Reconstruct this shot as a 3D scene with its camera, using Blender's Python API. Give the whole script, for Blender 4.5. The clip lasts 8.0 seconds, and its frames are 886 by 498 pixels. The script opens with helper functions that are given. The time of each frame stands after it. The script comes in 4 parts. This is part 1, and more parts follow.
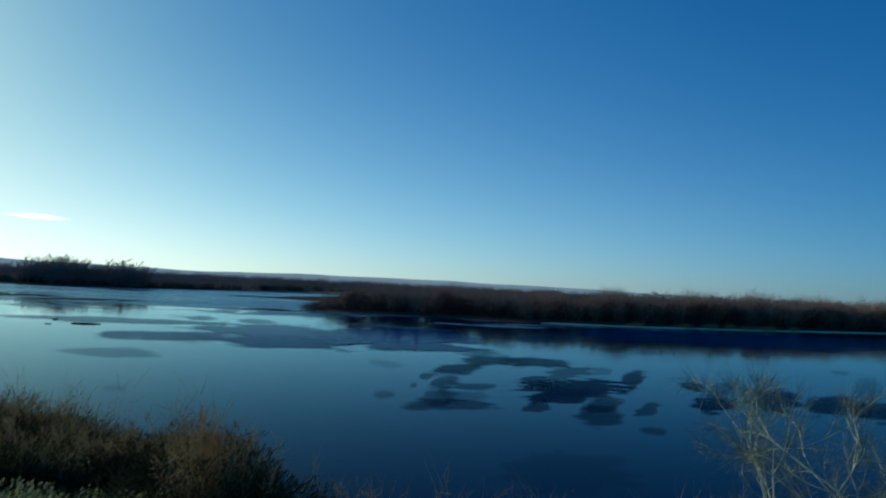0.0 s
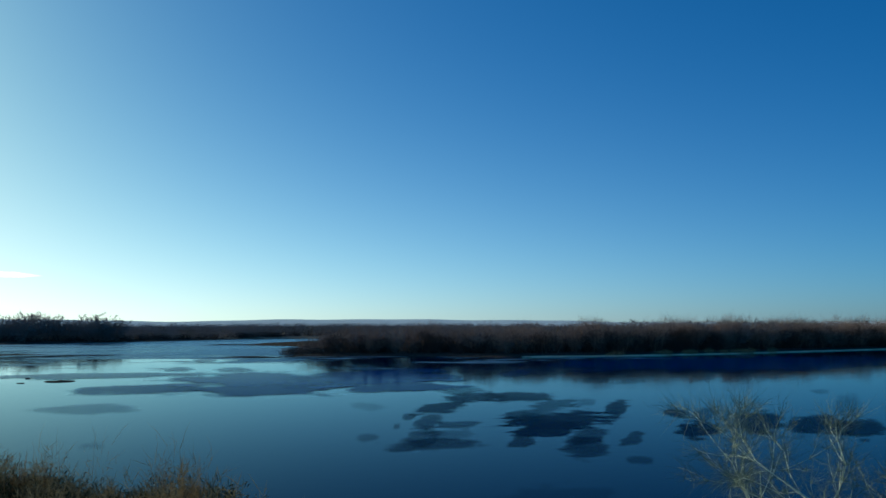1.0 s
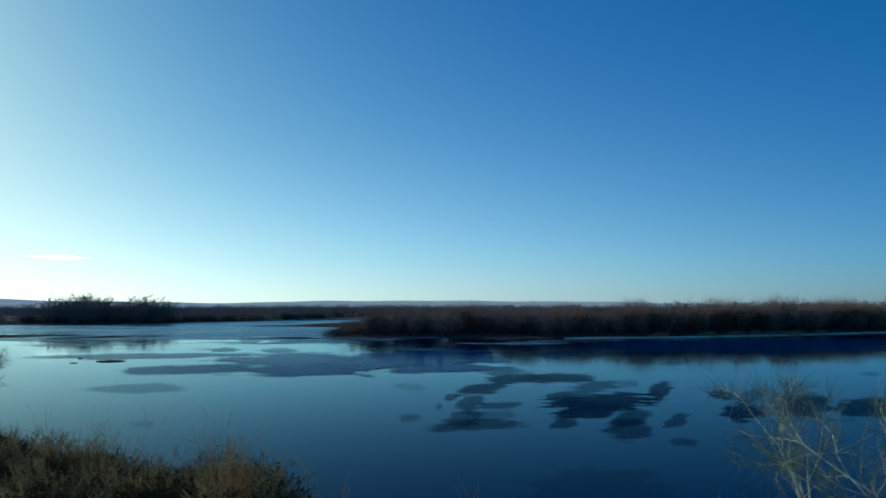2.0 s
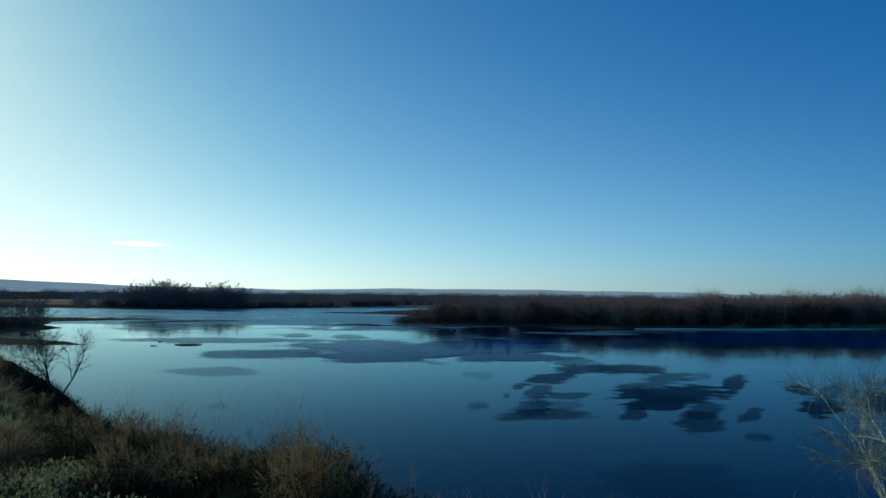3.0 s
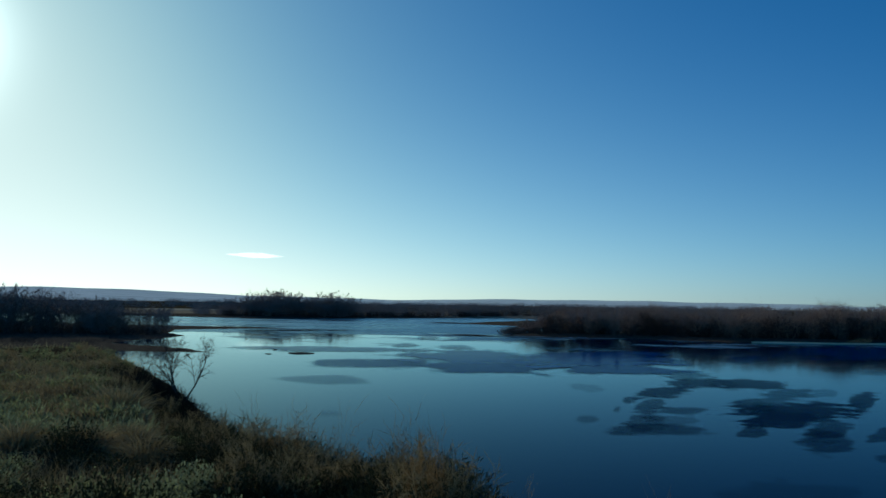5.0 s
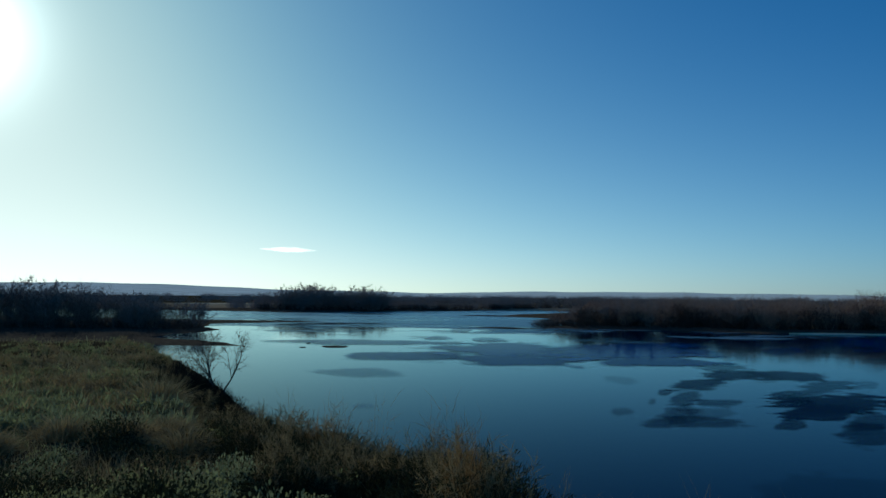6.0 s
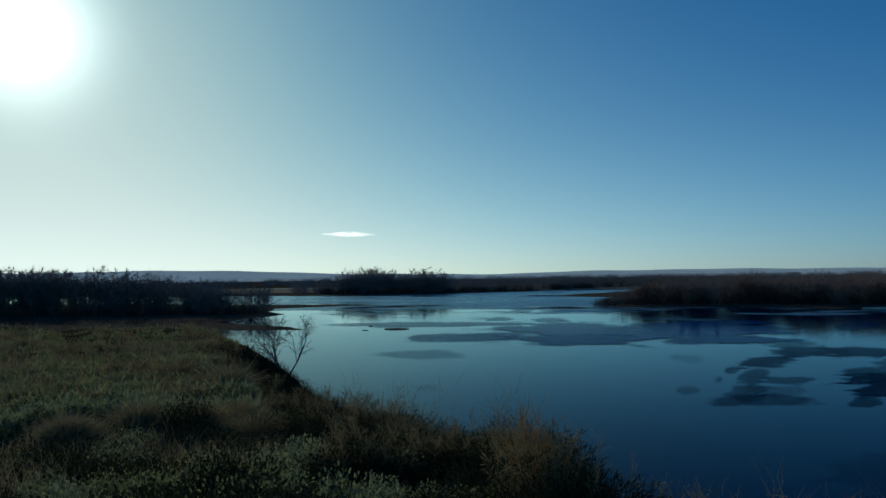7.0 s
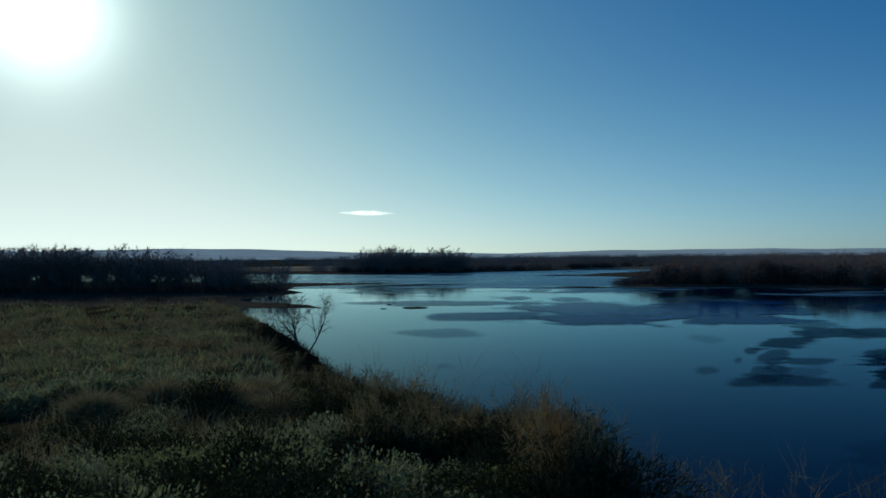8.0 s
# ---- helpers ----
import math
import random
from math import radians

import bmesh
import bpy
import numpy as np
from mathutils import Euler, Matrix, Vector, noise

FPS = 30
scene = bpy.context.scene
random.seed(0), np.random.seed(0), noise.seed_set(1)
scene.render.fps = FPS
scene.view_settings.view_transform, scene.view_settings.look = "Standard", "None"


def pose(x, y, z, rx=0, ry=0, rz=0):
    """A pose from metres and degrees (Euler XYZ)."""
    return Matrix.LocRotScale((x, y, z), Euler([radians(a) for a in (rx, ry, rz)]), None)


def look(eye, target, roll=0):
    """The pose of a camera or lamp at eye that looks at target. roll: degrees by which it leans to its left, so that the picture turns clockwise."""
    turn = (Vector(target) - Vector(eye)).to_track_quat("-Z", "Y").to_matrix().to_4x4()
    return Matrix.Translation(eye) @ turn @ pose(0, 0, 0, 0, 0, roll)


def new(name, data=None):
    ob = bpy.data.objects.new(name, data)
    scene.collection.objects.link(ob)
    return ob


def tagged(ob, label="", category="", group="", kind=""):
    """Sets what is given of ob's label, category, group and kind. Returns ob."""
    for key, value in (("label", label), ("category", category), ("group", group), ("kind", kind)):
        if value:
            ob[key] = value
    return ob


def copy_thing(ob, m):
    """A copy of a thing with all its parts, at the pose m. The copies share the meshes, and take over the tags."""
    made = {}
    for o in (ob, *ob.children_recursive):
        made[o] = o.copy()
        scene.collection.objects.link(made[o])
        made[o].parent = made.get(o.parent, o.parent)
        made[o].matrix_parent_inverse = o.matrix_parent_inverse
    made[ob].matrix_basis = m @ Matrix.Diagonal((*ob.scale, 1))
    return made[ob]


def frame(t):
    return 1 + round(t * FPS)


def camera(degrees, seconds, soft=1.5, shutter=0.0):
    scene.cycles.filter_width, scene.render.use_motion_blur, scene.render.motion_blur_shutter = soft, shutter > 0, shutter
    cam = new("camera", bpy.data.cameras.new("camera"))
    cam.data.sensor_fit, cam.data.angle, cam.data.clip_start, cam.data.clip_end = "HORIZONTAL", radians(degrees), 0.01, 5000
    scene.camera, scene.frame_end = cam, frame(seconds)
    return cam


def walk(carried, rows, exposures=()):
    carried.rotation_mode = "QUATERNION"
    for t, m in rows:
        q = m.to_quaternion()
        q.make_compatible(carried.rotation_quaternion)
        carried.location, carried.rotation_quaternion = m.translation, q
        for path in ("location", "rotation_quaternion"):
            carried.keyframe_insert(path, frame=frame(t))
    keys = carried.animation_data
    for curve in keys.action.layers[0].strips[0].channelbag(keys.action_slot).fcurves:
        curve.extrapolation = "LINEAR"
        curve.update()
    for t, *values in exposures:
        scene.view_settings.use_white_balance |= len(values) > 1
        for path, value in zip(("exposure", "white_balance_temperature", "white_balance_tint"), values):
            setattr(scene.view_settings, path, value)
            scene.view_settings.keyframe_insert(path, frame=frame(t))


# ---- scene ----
# River seen from a high grassy bank: eye 9 m over the water, z = 0 is the water's surface.
EYE = 9.0
cam = camera(57.0, 8.0, soft=1.5, shutter=0.4)
PATH = [  # seconds, x, y, z, turns in degrees
    (0.0, 0.0, 0.0, EYE, 92.40, -2.84, 1.49),
    (0.5, 0.0, 0.0, EYE, 94.95, -1.68, -1.30),
    (1.0, 0.0, 0.0, EYE, 95.10, 0.0, 0.0),
    (1.5, 0.0, 0.0, EYE, 94.51, 0.69, 0.46),
    (1.7, 0.0, 0.0, EYE, 94.12, 0.40, 1.13),
    (2.8, 0.0, 0.0, EYE, 93.26, -0.27, 7.24),
    (3.0, 0.0, 0.0, EYE, 92.97, -0.59, 7.71),
    (3.5, -0.02, 0.0, EYE, 93.15, -0.55, 10.60),
    (4.0, -0.04, 0.0, EYE, 94.02, -0.63, 11.55),
    (4.5, -0.07, 0.0, EYE, 93.85, -0.68, 12.78),
    (5.0, -0.12, 0.0, EYE, 93.63, -0.81, 15.13),
    (5.2, -0.13, 0.0, EYE, 93.52, -0.82, 15.97),
    (6.3, -0.165, 0.0, EYE, 92.46, -0.25, 17.87),
    (6.5, -0.17, 0.0, EYE, 91.65, -0.02, 18.53),
    (7.0, -0.17, 0.0, EYE, 91.82, 0.76, 21.58),
    (7.5, -0.18, 0.0, EYE, 91.19, 0.48, 21.71),
    (8.0, -0.21, 0.0, EYE, 90.36, 0.54, 22.85),
]
walk(cam, [(t, pose(x, y, z, a, b, c)) for t, x, y, z, a, b, c in PATH], [
    (t, stops + 0.04, 6050, -10) for t, stops in ((0.0, -0.15), (0.5, -0.05), (1.5, 0.0), (3.5, -0.14), (5.0, -0.25), (6.5, -0.42), (7.0, -0.62), (8.0, -0.58))])

# ---- sky and sun ----
SUN_AZ, SUN_EL = -49.0, 15.4  # degrees from +y towards +x, and above the horizon
world = bpy.data.worlds.new("sky")
scene.world = world
world.use_nodes = True
wn, wl = world.node_tree.nodes, world.node_tree.links
sky = wn.new("ShaderNodeTexSky")
sky.sky_type = "NISHITA"
sky.sun_disc = False
sky.sun_elevation = radians(SUN_EL)
sky.sun_rotation = radians(SUN_AZ)
sky.altitude = 200
sky.air_density, sky.dust_density, sky.ozone_density = 0.5, 1.1, 3.0
wn["Background"].inputs["Strength"].default_value = 0.1
sun_dir = Vector((math.sin(radians(SUN_AZ)) * math.cos(radians(SUN_EL)), math.cos(radians(SUN_AZ)) * math.cos(radians(SUN_EL)), math.sin(radians(SUN_EL))))


def world_math(operation, a, b, node="ShaderNodeMath"):
    """One step of arithmetic on the sky's light; a and b are sockets or values."""
    k = wn.new(node)
    k.operation = operation
    for i, q in enumerate((a, b)):
        if isinstance(q, bpy.types.NodeSocket):
            wl.new(q, k.inputs[i])
        elif q is not None:
            k.inputs[i].default_value = q
    return k.outputs["Value"] if node == "ShaderNodeMath" or operation == "DOT_PRODUCT" else k.outputs["Vector"]


# clear, cold, dry air: deep blue away from the sun, pale and never yellow towards it
grey = wn.new("ShaderNodeRGBToBW")
wl.new(sky.outputs["Color"], grey.inputs["Color"])
deep = wn.new("ShaderNodeMix")
deep.data_type, deep.clamp_factor = "RGBA", False
deep.inputs["Factor"].default_value = 1.76
wl.new(grey.outputs["Val"], deep.inputs["A"])
wl.new(sky.outputs["Color"], deep.inputs["B"])
steep = world_math("POWER", world_math("DIVIDE", grey.outputs["Val"], 3.0), -0.106)
split, join = wn.new("ShaderNodeSeparateXYZ"), wn.new("ShaderNodeCombineXYZ")
wl.new(deep.outputs["Result"], split.inputs[0])
# a pale glow added close round the sun for its aureole and bloom
ways = wn.new("ShaderNodeTexCoord")
near_sun = world_math("MAXIMUM", world_math("DOT_PRODUCT", ways.outputs["Generated"], tuple(sun_dir), "ShaderNodeVectorMath"), 0.0)
halo = world_math("ADD", world_math("MULTIPLY", world_math("POWER", near_sun, 480.0), 17.0), world_math("MULTIPLY", world_math("POWER", near_sun, 70.0), 0.9))
# pale haze that lies low over the land, thickest under the sun
height_of = wn.new("ShaderNodeSeparateXYZ")
wl.new(ways.outputs["Generated"], height_of.inputs[0])
low = world_math("POWER", world_math("SUBTRACT", 1.0, world_math("ABSOLUTE", height_of.outputs["Z"], None)), 8.5)
sunward = world_math("POWER", world_math("MULTIPLY", world_math("ADD", near_sun, 1.0), 0.5), 3.56)
haze = world_math("MULTIPLY", world_math("MULTIPLY", low, sunward), 6.3)
for axis, gain, pale in (("X", 0.515, 1.0), ("Y", 0.80, 0.98), ("Z", 0.95, 1.0)):
    c = world_math("MULTIPLY", world_math("MAXIMUM", split.outputs[axis], 0.01), steep)
    c = world_math("MULTIPLY", c, gain)
    full = world_math("SQRT", world_math("ADD", world_math("POWER", world_math("DIVIDE", c, 8.9), 2.0), 1.0), None)
    glows = world_math("ADD", halo, world_math("MULTIPLY", haze, pale))
    wl.new(world_math("ADD", world_math("DIVIDE", c, full), glows), join.inputs[axis])
wl.new(join.outputs[0], wn["Background"].inputs["Color"])

lamp = bpy.data.lights.new("sun", "SUN")
lamp.energy, lamp.angle, lamp.color = 3.0, radians(0.5), (1.0, 0.9, 0.76)
sun = new("sun", lamp)
sun.matrix_world = look(sun_dir * 50, (0, 0, 0))


# ---- materials ----
def material(name, dark, light, scale=1.0, rough=0.9, bump=0.0, fine=12.0, island=0.0, spec=0.0, through_light=0.0, stretch=(1, 1, 1)):
    """Two colours mixed by a coarse and a fine noise, optionally varied from island to island, with fine relief."""
    m = bpy.data.materials.new(name)
    m.use_nodes = True
    n, l = m.node_tree.nodes, m.node_tree.links
    b = n["Principled BSDF"]
    geo, mapping = n.new("ShaderNodeNewGeometry"), n.new("ShaderNodeMapping")
    mapping.inputs["Scale"].default_value = stretch
    l.new(geo.outputs["Position"], mapping.inputs["Vector"])
    coarse, small = n.new("ShaderNodeTexNoise"), n.new("ShaderNodeTexNoise")
    coarse.inputs["Scale"].default_value, small.inputs["Scale"].default_value = scale, scale * fine
    coarse.inputs["Detail"].default_value, small.inputs["Detail"].default_value = 5, 3
    for k in (coarse, small):
        l.new(mapping.outputs["Vector"], k.inputs["Vector"])
    add = n.new("ShaderNodeMath")
    add.operation = "ADD"
    l.new(coarse.outputs["Fac"], add.inputs[0])
    l.new(small.outputs["Fac"], add.inputs[1])
    total = n.new("ShaderNodeMath")
    total.operation = "MULTIPLY_ADD"
    l.new(geo.outputs["Random Per Island"], total.inputs[0])
    total.inputs[1].default_value = island
    l.new(add.outputs[0], total.inputs[2])
    spread = n.new("ShaderNodeMapRange")
    spread.inputs["From Min"].default_value, spread.inputs["From Max"].default_value = 0.72, 1.28 + island
    l.new(total.outputs[0], spread.inputs["Value"])
    mix = n.new("ShaderNodeMix")
    mix.data_type = "RGBA"
    mix.inputs["A"].default_value, mix.inputs["B"].default_value = (*dark, 1), (*light, 1)
    l.new(spread.outputs[0], mix.inputs["Factor"])
    l.new(mix.outputs["Result"], b.inputs["Base Color"])
    b.inputs["Roughness"].default_value = rough
    b.inputs["Specular IOR Level"].default_value = spec
    if bump:
        k = n.new("ShaderNodeBump")
        k.inputs["Strength"].default_value, k.inputs["Distance"].default_value = 0.6, bump
        l.new(add.outputs[0], k.inputs["Height"])
        l.new(k.outputs["Normal"], b.inputs["Normal"])
    if through_light:
        t, s = n.new("ShaderNodeBsdfTranslucent"), n.new("ShaderNodeMixShader")
        s.inputs[0].default_value = through_light
        l.new(mix.outputs["Result"], t.inputs["Color"])
        l.new(b.outputs[0], s.inputs[1])
        l.new(t.outputs[0], s.inputs[2])
        l.new(s.outputs[0], n["Material Output"].inputs["Surface"])
    return m


def water_material(name, colour, rough, wave, height, ior=1.333, ragged=False):
    m = bpy.data.materials.new(name)
    m.use_nodes = True
    n, l = m.node_tree.nodes, m.node_tree.links
    b = n["Principled BSDF"]
    b.inputs["Base Color"].default_value = (*colour, 1)
    b.inputs["Specular IOR Level"].default_value = 0.0
    gloss, face, sheen = n.new("ShaderNodeBsdfGlossy"), n.new("ShaderNodeFresnel"), n.new("ShaderNodeMixShader")
    gloss.inputs["Color"].default_value = (0.72, 0.96, 1.0, 1)
    face.inputs["IOR"].default_value = ior
    l.new(face.outputs[0], sheen.inputs[0])
    l.new(b.outputs[0], sheen.inputs[1])
    l.new(gloss.outputs[0], sheen.inputs[2])
    l.new(sheen.outputs[0], n["Material Output"].inputs["Surface"])
    geo, mapping = n.new("ShaderNodeNewGeometry"), n.new("ShaderNodeMapping")
    mapping.inputs["Scale"].default_value = (0.55, 1.0, 1.0)
    l.new(geo.outputs["Position"], mapping.inputs["Vector"])
    ripple, broad = n.new("ShaderNodeTexNoise"), n.new("ShaderNodeTexNoise")
    ripple.inputs["Scale"].default_value, ripple.inputs["Detail"].default_value = wave, 3
    broad.inputs["Scale"].default_value, broad.inputs["Detail"].default_value = 0.05, 4
    for k in (ripple, broad):
        l.new(mapping.outputs["Vector"], k.inputs["Vector"])
    k = n.new("ShaderNodeBump")
    k.inputs["Strength"].default_value, k.inputs["Distance"].default_value = 1.0, height
    l.new(ripple.outputs["Fac"], k.inputs["Height"])
    for q in (b, gloss, face):
        l.new(k.outputs["Normal"], q.inputs["Normal"])
    span = n.new("ShaderNodeMapRange")
    span.inputs["From Min"].default_value, span.inputs["From Max"].default_value = 0.35, 0.65
    span.inputs["To Min"].default_value, span.inputs["To Max"].default_value = rough * 0.6, rough * 1.4
    l.new(broad.outputs["Fac"], span.inputs["Value"])
    l.new(span.outputs[0], gloss.inputs["Roughness"])
    if ragged:  # the patch frays out into the still water round it
        core, force, fray, total, edge = n.new("ShaderNodeAttribute"), n.new("ShaderNodeAttribute"), n.new("ShaderNodeTexNoise"), n.new("ShaderNodeMath"), n.new("ShaderNodeMapRange")
        core.attribute_name, force.attribute_name = "core", "force"
        fray.inputs["Scale"].default_value, fray.inputs["Detail"].default_value = ragged, 6
        fray.inputs["Roughness"].default_value = 0.6
        stretch = n.new("ShaderNodeMapping")
        stretch.inputs["Scale"].default_value = (0.7, 0.85, 1.0)
        l.new(geo.outputs["Position"], stretch.inputs["Vector"])
        l.new(stretch.outputs["Vector"], fray.inputs["Vector"])
        total.operation = "MULTIPLY_ADD"
        total.inputs[1].default_value = 2.3
        l.new(fray.outputs["Fac"], total.inputs[0])
        l.new(core.outputs["Fac"], total.inputs[2])
        edge.inputs["From Min"].default_value, edge.inputs["From Max"].default_value = 0.98, 1.34
        edge.interpolation_type = "SMOOTHSTEP"
        l.new(total.outputs[0], edge.inputs["Value"])
        cover = n.new("ShaderNodeMath")
        cover.operation = "MULTIPLY"
        l.new(edge.outputs[0], cover.inputs[0])
        l.new(force.outputs["Fac"], cover.inputs[1])
        clear, both = n.new("ShaderNodeBsdfTransparent"), n.new("ShaderNodeMixShader")
        l.new(cover.outputs[0], both.inputs[0])
        l.new(clear.outputs[0], both.inputs[1])
        l.new(sheen.outputs[0], both.inputs[2])
        l.new(both.outputs[0], n["Material Output"].inputs["Surface"])
    return m


M_WATER = water_material("still water", (0.0, 0.004, 0.034), 0.05, 1.2, 0.0025, 1.082)
M_RIPPLE = water_material("rippled water", (0.0, 0.010, 0.048), 0.05, 2.2, 0.006, 1.008, 0.55)
M_RIPPLE_SOFT = water_material("faintly rippled water", (0.0, 0.027, 0.145), 0.05, 1.8, 0.004, 1.011, 0.16)
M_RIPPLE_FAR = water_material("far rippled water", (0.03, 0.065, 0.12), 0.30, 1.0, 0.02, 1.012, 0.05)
M_GROUND = material("bank soil and turf", (0.025, 0.020, 0.013), (0.085, 0.07, 0.038), 0.35, 0.95, 0.05, 14)
# frost streaks, with the distance haze put into the pale blue-grey
M_HILLS_HAZE = material("frost-streaked steppe paled for haze", (0.48, 0.54, 0.54), (0.80, 0.86, 0.86), 0.006, 0.95, 0, 8, stretch=(0.5, 1.6, 1))
M_ICE = material("pale sand and shore ice", (0.56, 0.44, 0.28), (0.84, 0.70, 0.48), 0.15, 0.9, 0.01, 10)
M_FIELD = material("tan dry field", (0.16, 0.125, 0.085), (0.34, 0.28, 0.20), 0.03, 0.95, 0, 8, stretch=(0.4, 1.5, 1))
M_MUD = material("dark wet mud", (0.045, 0.036, 0.027), (0.12, 0.098, 0.074), 0.8, 0.6, 0.02, 9)
M_GRASS_DRY = material("dry grass", (0.19, 0.14, 0.07), (0.48, 0.38, 0.20), 0.5, 0.8, 0, 6, 0.6, 0.0, 0.14)
M_GRASS_GREEN = material("green grass", (0.075, 0.088, 0.042), (0.27, 0.285, 0.14), 0.5, 0.8, 0, 6, 0.6, 0.05, 0.4)
M_HERB = material("grey-green herb leaves", (0.075, 0.092, 0.046), (0.31, 0.335, 0.19), 0.7, 0.75, 0, 6, 0.7, 0.05, 0.3)
# darkened copy of the herb green, with shade put into the colour
M_HERB_SHADE = material("green herb leaves darkened for shade", (0.014, 0.018, 0.009), (0.075, 0.080, 0.040), 0.7, 0.8, 0, 6, 0.7, 0.0, 0.1)
M_ORANGE = material("rusty orange dry weed", (0.13, 0.075, 0.03), (0.40, 0.25, 0.11), 0.6, 0.85, 0, 6, 0.6, 0.0, 0.25)
# dark brush colour that includes the shade on the scarp's far side
M_SCARP_SHADE = material("brown scrub twigs with scarp shade in the colour", (0.014, 0.011, 0.009), (0.05, 0.038, 0.028), 0.6, 0.9, 0, 6, 0.6)
M_RUST = material("russet seed heads", (0.14, 0.105, 0.052), (0.37, 0.28, 0.15), 0.6, 0.85, 0, 6, 0.6, 0.0, 0.25)
M_BARK_PALE = material("pale grey-green bark", (0.60, 0.60, 0.38), (0.88, 0.86, 0.62), 2.0, 0.8, 0.004, 10)
M_TWIG_PALE = material("pale twigs", (0.13, 0.15, 0.10), (0.34, 0.37, 0.26), 2.0, 0.8, 0, 6, 0.5)
M_BARK = material("grey-brown bark", (0.07, 0.055, 0.045), (0.17, 0.14, 0.11), 2.0, 0.9, 0.01, 10)
M_TWIG = material("brown willow twigs", (0.16, 0.105, 0.075), (0.60, 0.41, 0.30), 0.11, 0.85, 0, 9, 0.6)
# lighter than the near twigs: air haze put into the colour
M_TWIG_HAZE = material("grey-brown twigs lightened for haze", (0.19, 0.155, 0.135), (0.42, 0.35, 0.31), 0.03, 0.9, 0, 9, 0.6)
M_TWIG_BAR = material("dull brown flooded twigs", (0.075, 0.058, 0.047), (0.25, 0.19, 0.15), 0.08, 0.9, 0, 9, 0.6)
# dark twigs; this tone also carries the shade inside and under the thickets
M_TWIG_DARK = material("dark twigs, own tone and thicket shade", (0.032, 0.025, 0.021), (0.12, 0.09, 0.07), 0.08, 0.9, 0, 9, 0.6)
# emission stands in for sunlight coming through the backlit cloud
M_CLOUD = bpy.data.materials.new("thin cloud with sunlight as emission")
M_CLOUD.use_nodes = True
cn, cl = M_CLOUD.node_tree.nodes, M_CLOUD.node_tree.links
glow, clear, blend, puff, geo_ = cn.new("ShaderNodeEmission"), cn.new("ShaderNodeBsdfTransparent"), cn.new("ShaderNodeMixShader"), cn.new("ShaderNodeTexNoise"), cn.new("ShaderNodeNewGeometry")
glow.inputs["Color"].default_value, glow.inputs["Strength"].default_value = (1.0, 0.98, 0.95, 1), 1.9
puff.inputs["Scale"].default_value, puff.inputs["Detail"].default_value = 0.02, 4
cl.new(geo_.outputs["Position"], puff.inputs["Vector"])
wisp = cn.new("ShaderNodeMapRange")
wisp.inputs["From Min"].default_value, wisp.inputs["From Max"].default_value = 0.30, 0.66
cl.new(puff.outputs["Fac"], wisp.inputs["Value"])
body, veil = cn.new("ShaderNodeAttribute"), cn.new("ShaderNodeMath")
body.attribute_name, veil.operation = "body", "MULTIPLY"
cl.new(wisp.outputs[0], veil.inputs[0])
cl.new(body.outputs["Fac"], veil.inputs[1])
cl.new(veil.outputs[0], blend.inputs[0])
cl.new(clear.outputs[0], blend.inputs[1])
cl.new(glow.outputs[0], blend.inputs[2])
cl.new(blend.outputs[0], cn["Material Output"].inputs["Surface"])


# ---- mesh helpers ----
def mesh_of(name, verts, faces, mat, smooth=False):
    me = bpy.data.meshes.new(name)
    me.from_pydata([tuple(v) for v in verts], [], [tuple(f) for f in faces])
    me.materials.append(mat)
    if smooth:
        me.shade_smooth()
    return me


def part(name, me, parent, label=""):
    ob = new(name, me)
    ob.parent = parent
    if label:
        ob["label"] = label
    if name in ("crown", "stem_fan", "foliage", "stem", "seed_tuft"):
        ob["kind"] = "stuff"
    return ob


RNG = np.random.default_rng(7)


def ribbons(name, p0, p1, p2, w0, w1, mat):
    """Many narrow blades or twigs in one mesh: each runs from p0 by p1 to a point at p2 and is w0, w1 wide at p0, p1."""
    n = len(p0)
    d = p2 - p0
    side = np.cross(d, RNG.normal(size=(n, 3)))
    side /= np.linalg.norm(side, axis=1)[:, None] + 1e-9
    v = np.empty((n, 5, 3))
    v[:, 0], v[:, 1] = p0 - side * w0[:, None] / 2, p0 + side * w0[:, None] / 2
    v[:, 2], v[:, 3] = p1 + side * w1[:, None] / 2, p1 - side * w1[:, None] / 2
    v[:, 4] = p2
    me = bpy.data.meshes.new(name)
    me.vertices.add(n * 5)
    me.vertices.foreach_set("co", v.ravel())
    loops = (np.array([0, 1, 2, 3, 3, 2, 4])[None] + 5 * np.arange(n)[:, None]).ravel()
    me.loops.add(n * 7)
    me.loops.foreach_set("vertex_index", loops.astype(np.int32))
    me.polygons.add(n * 2)
    starts = (np.array([0, 4])[None] + 7 * np.arange(n)[:, None]).ravel()
    me.polygons.foreach_set("loop_start", starts.astype(np.int32))
    me.update(calc_edges=True)
    me.validate()
    me.materials.append(mat)
    return me


def tubes(name, segments, sides, mat):
    """Tapered round limbs from (start, end, radius at start, radius at end)."""
    verts, faces = [], []
    for a, b, ra, rb in segments:
        d = (b - a).normalized()
        u = d.orthogonal().normalized()
        w = d.cross(u)
        k = len(verts)
        for p, r in ((a, ra), (b + d * rb * 0.5, rb)):
            for i in range(sides):
                q = 2 * math.pi * i / sides
                verts.append(p + (u * math.cos(q) + w * math.sin(q)) * r)
        for i in range(sides):
            j = (i + 1) % sides
            faces.append((k + i, k + j, k + sides + j, k + sides + i))
        faces.append([k + sides + i for i in range(sides)])
    return mesh_of(name, verts, faces, mat, True)


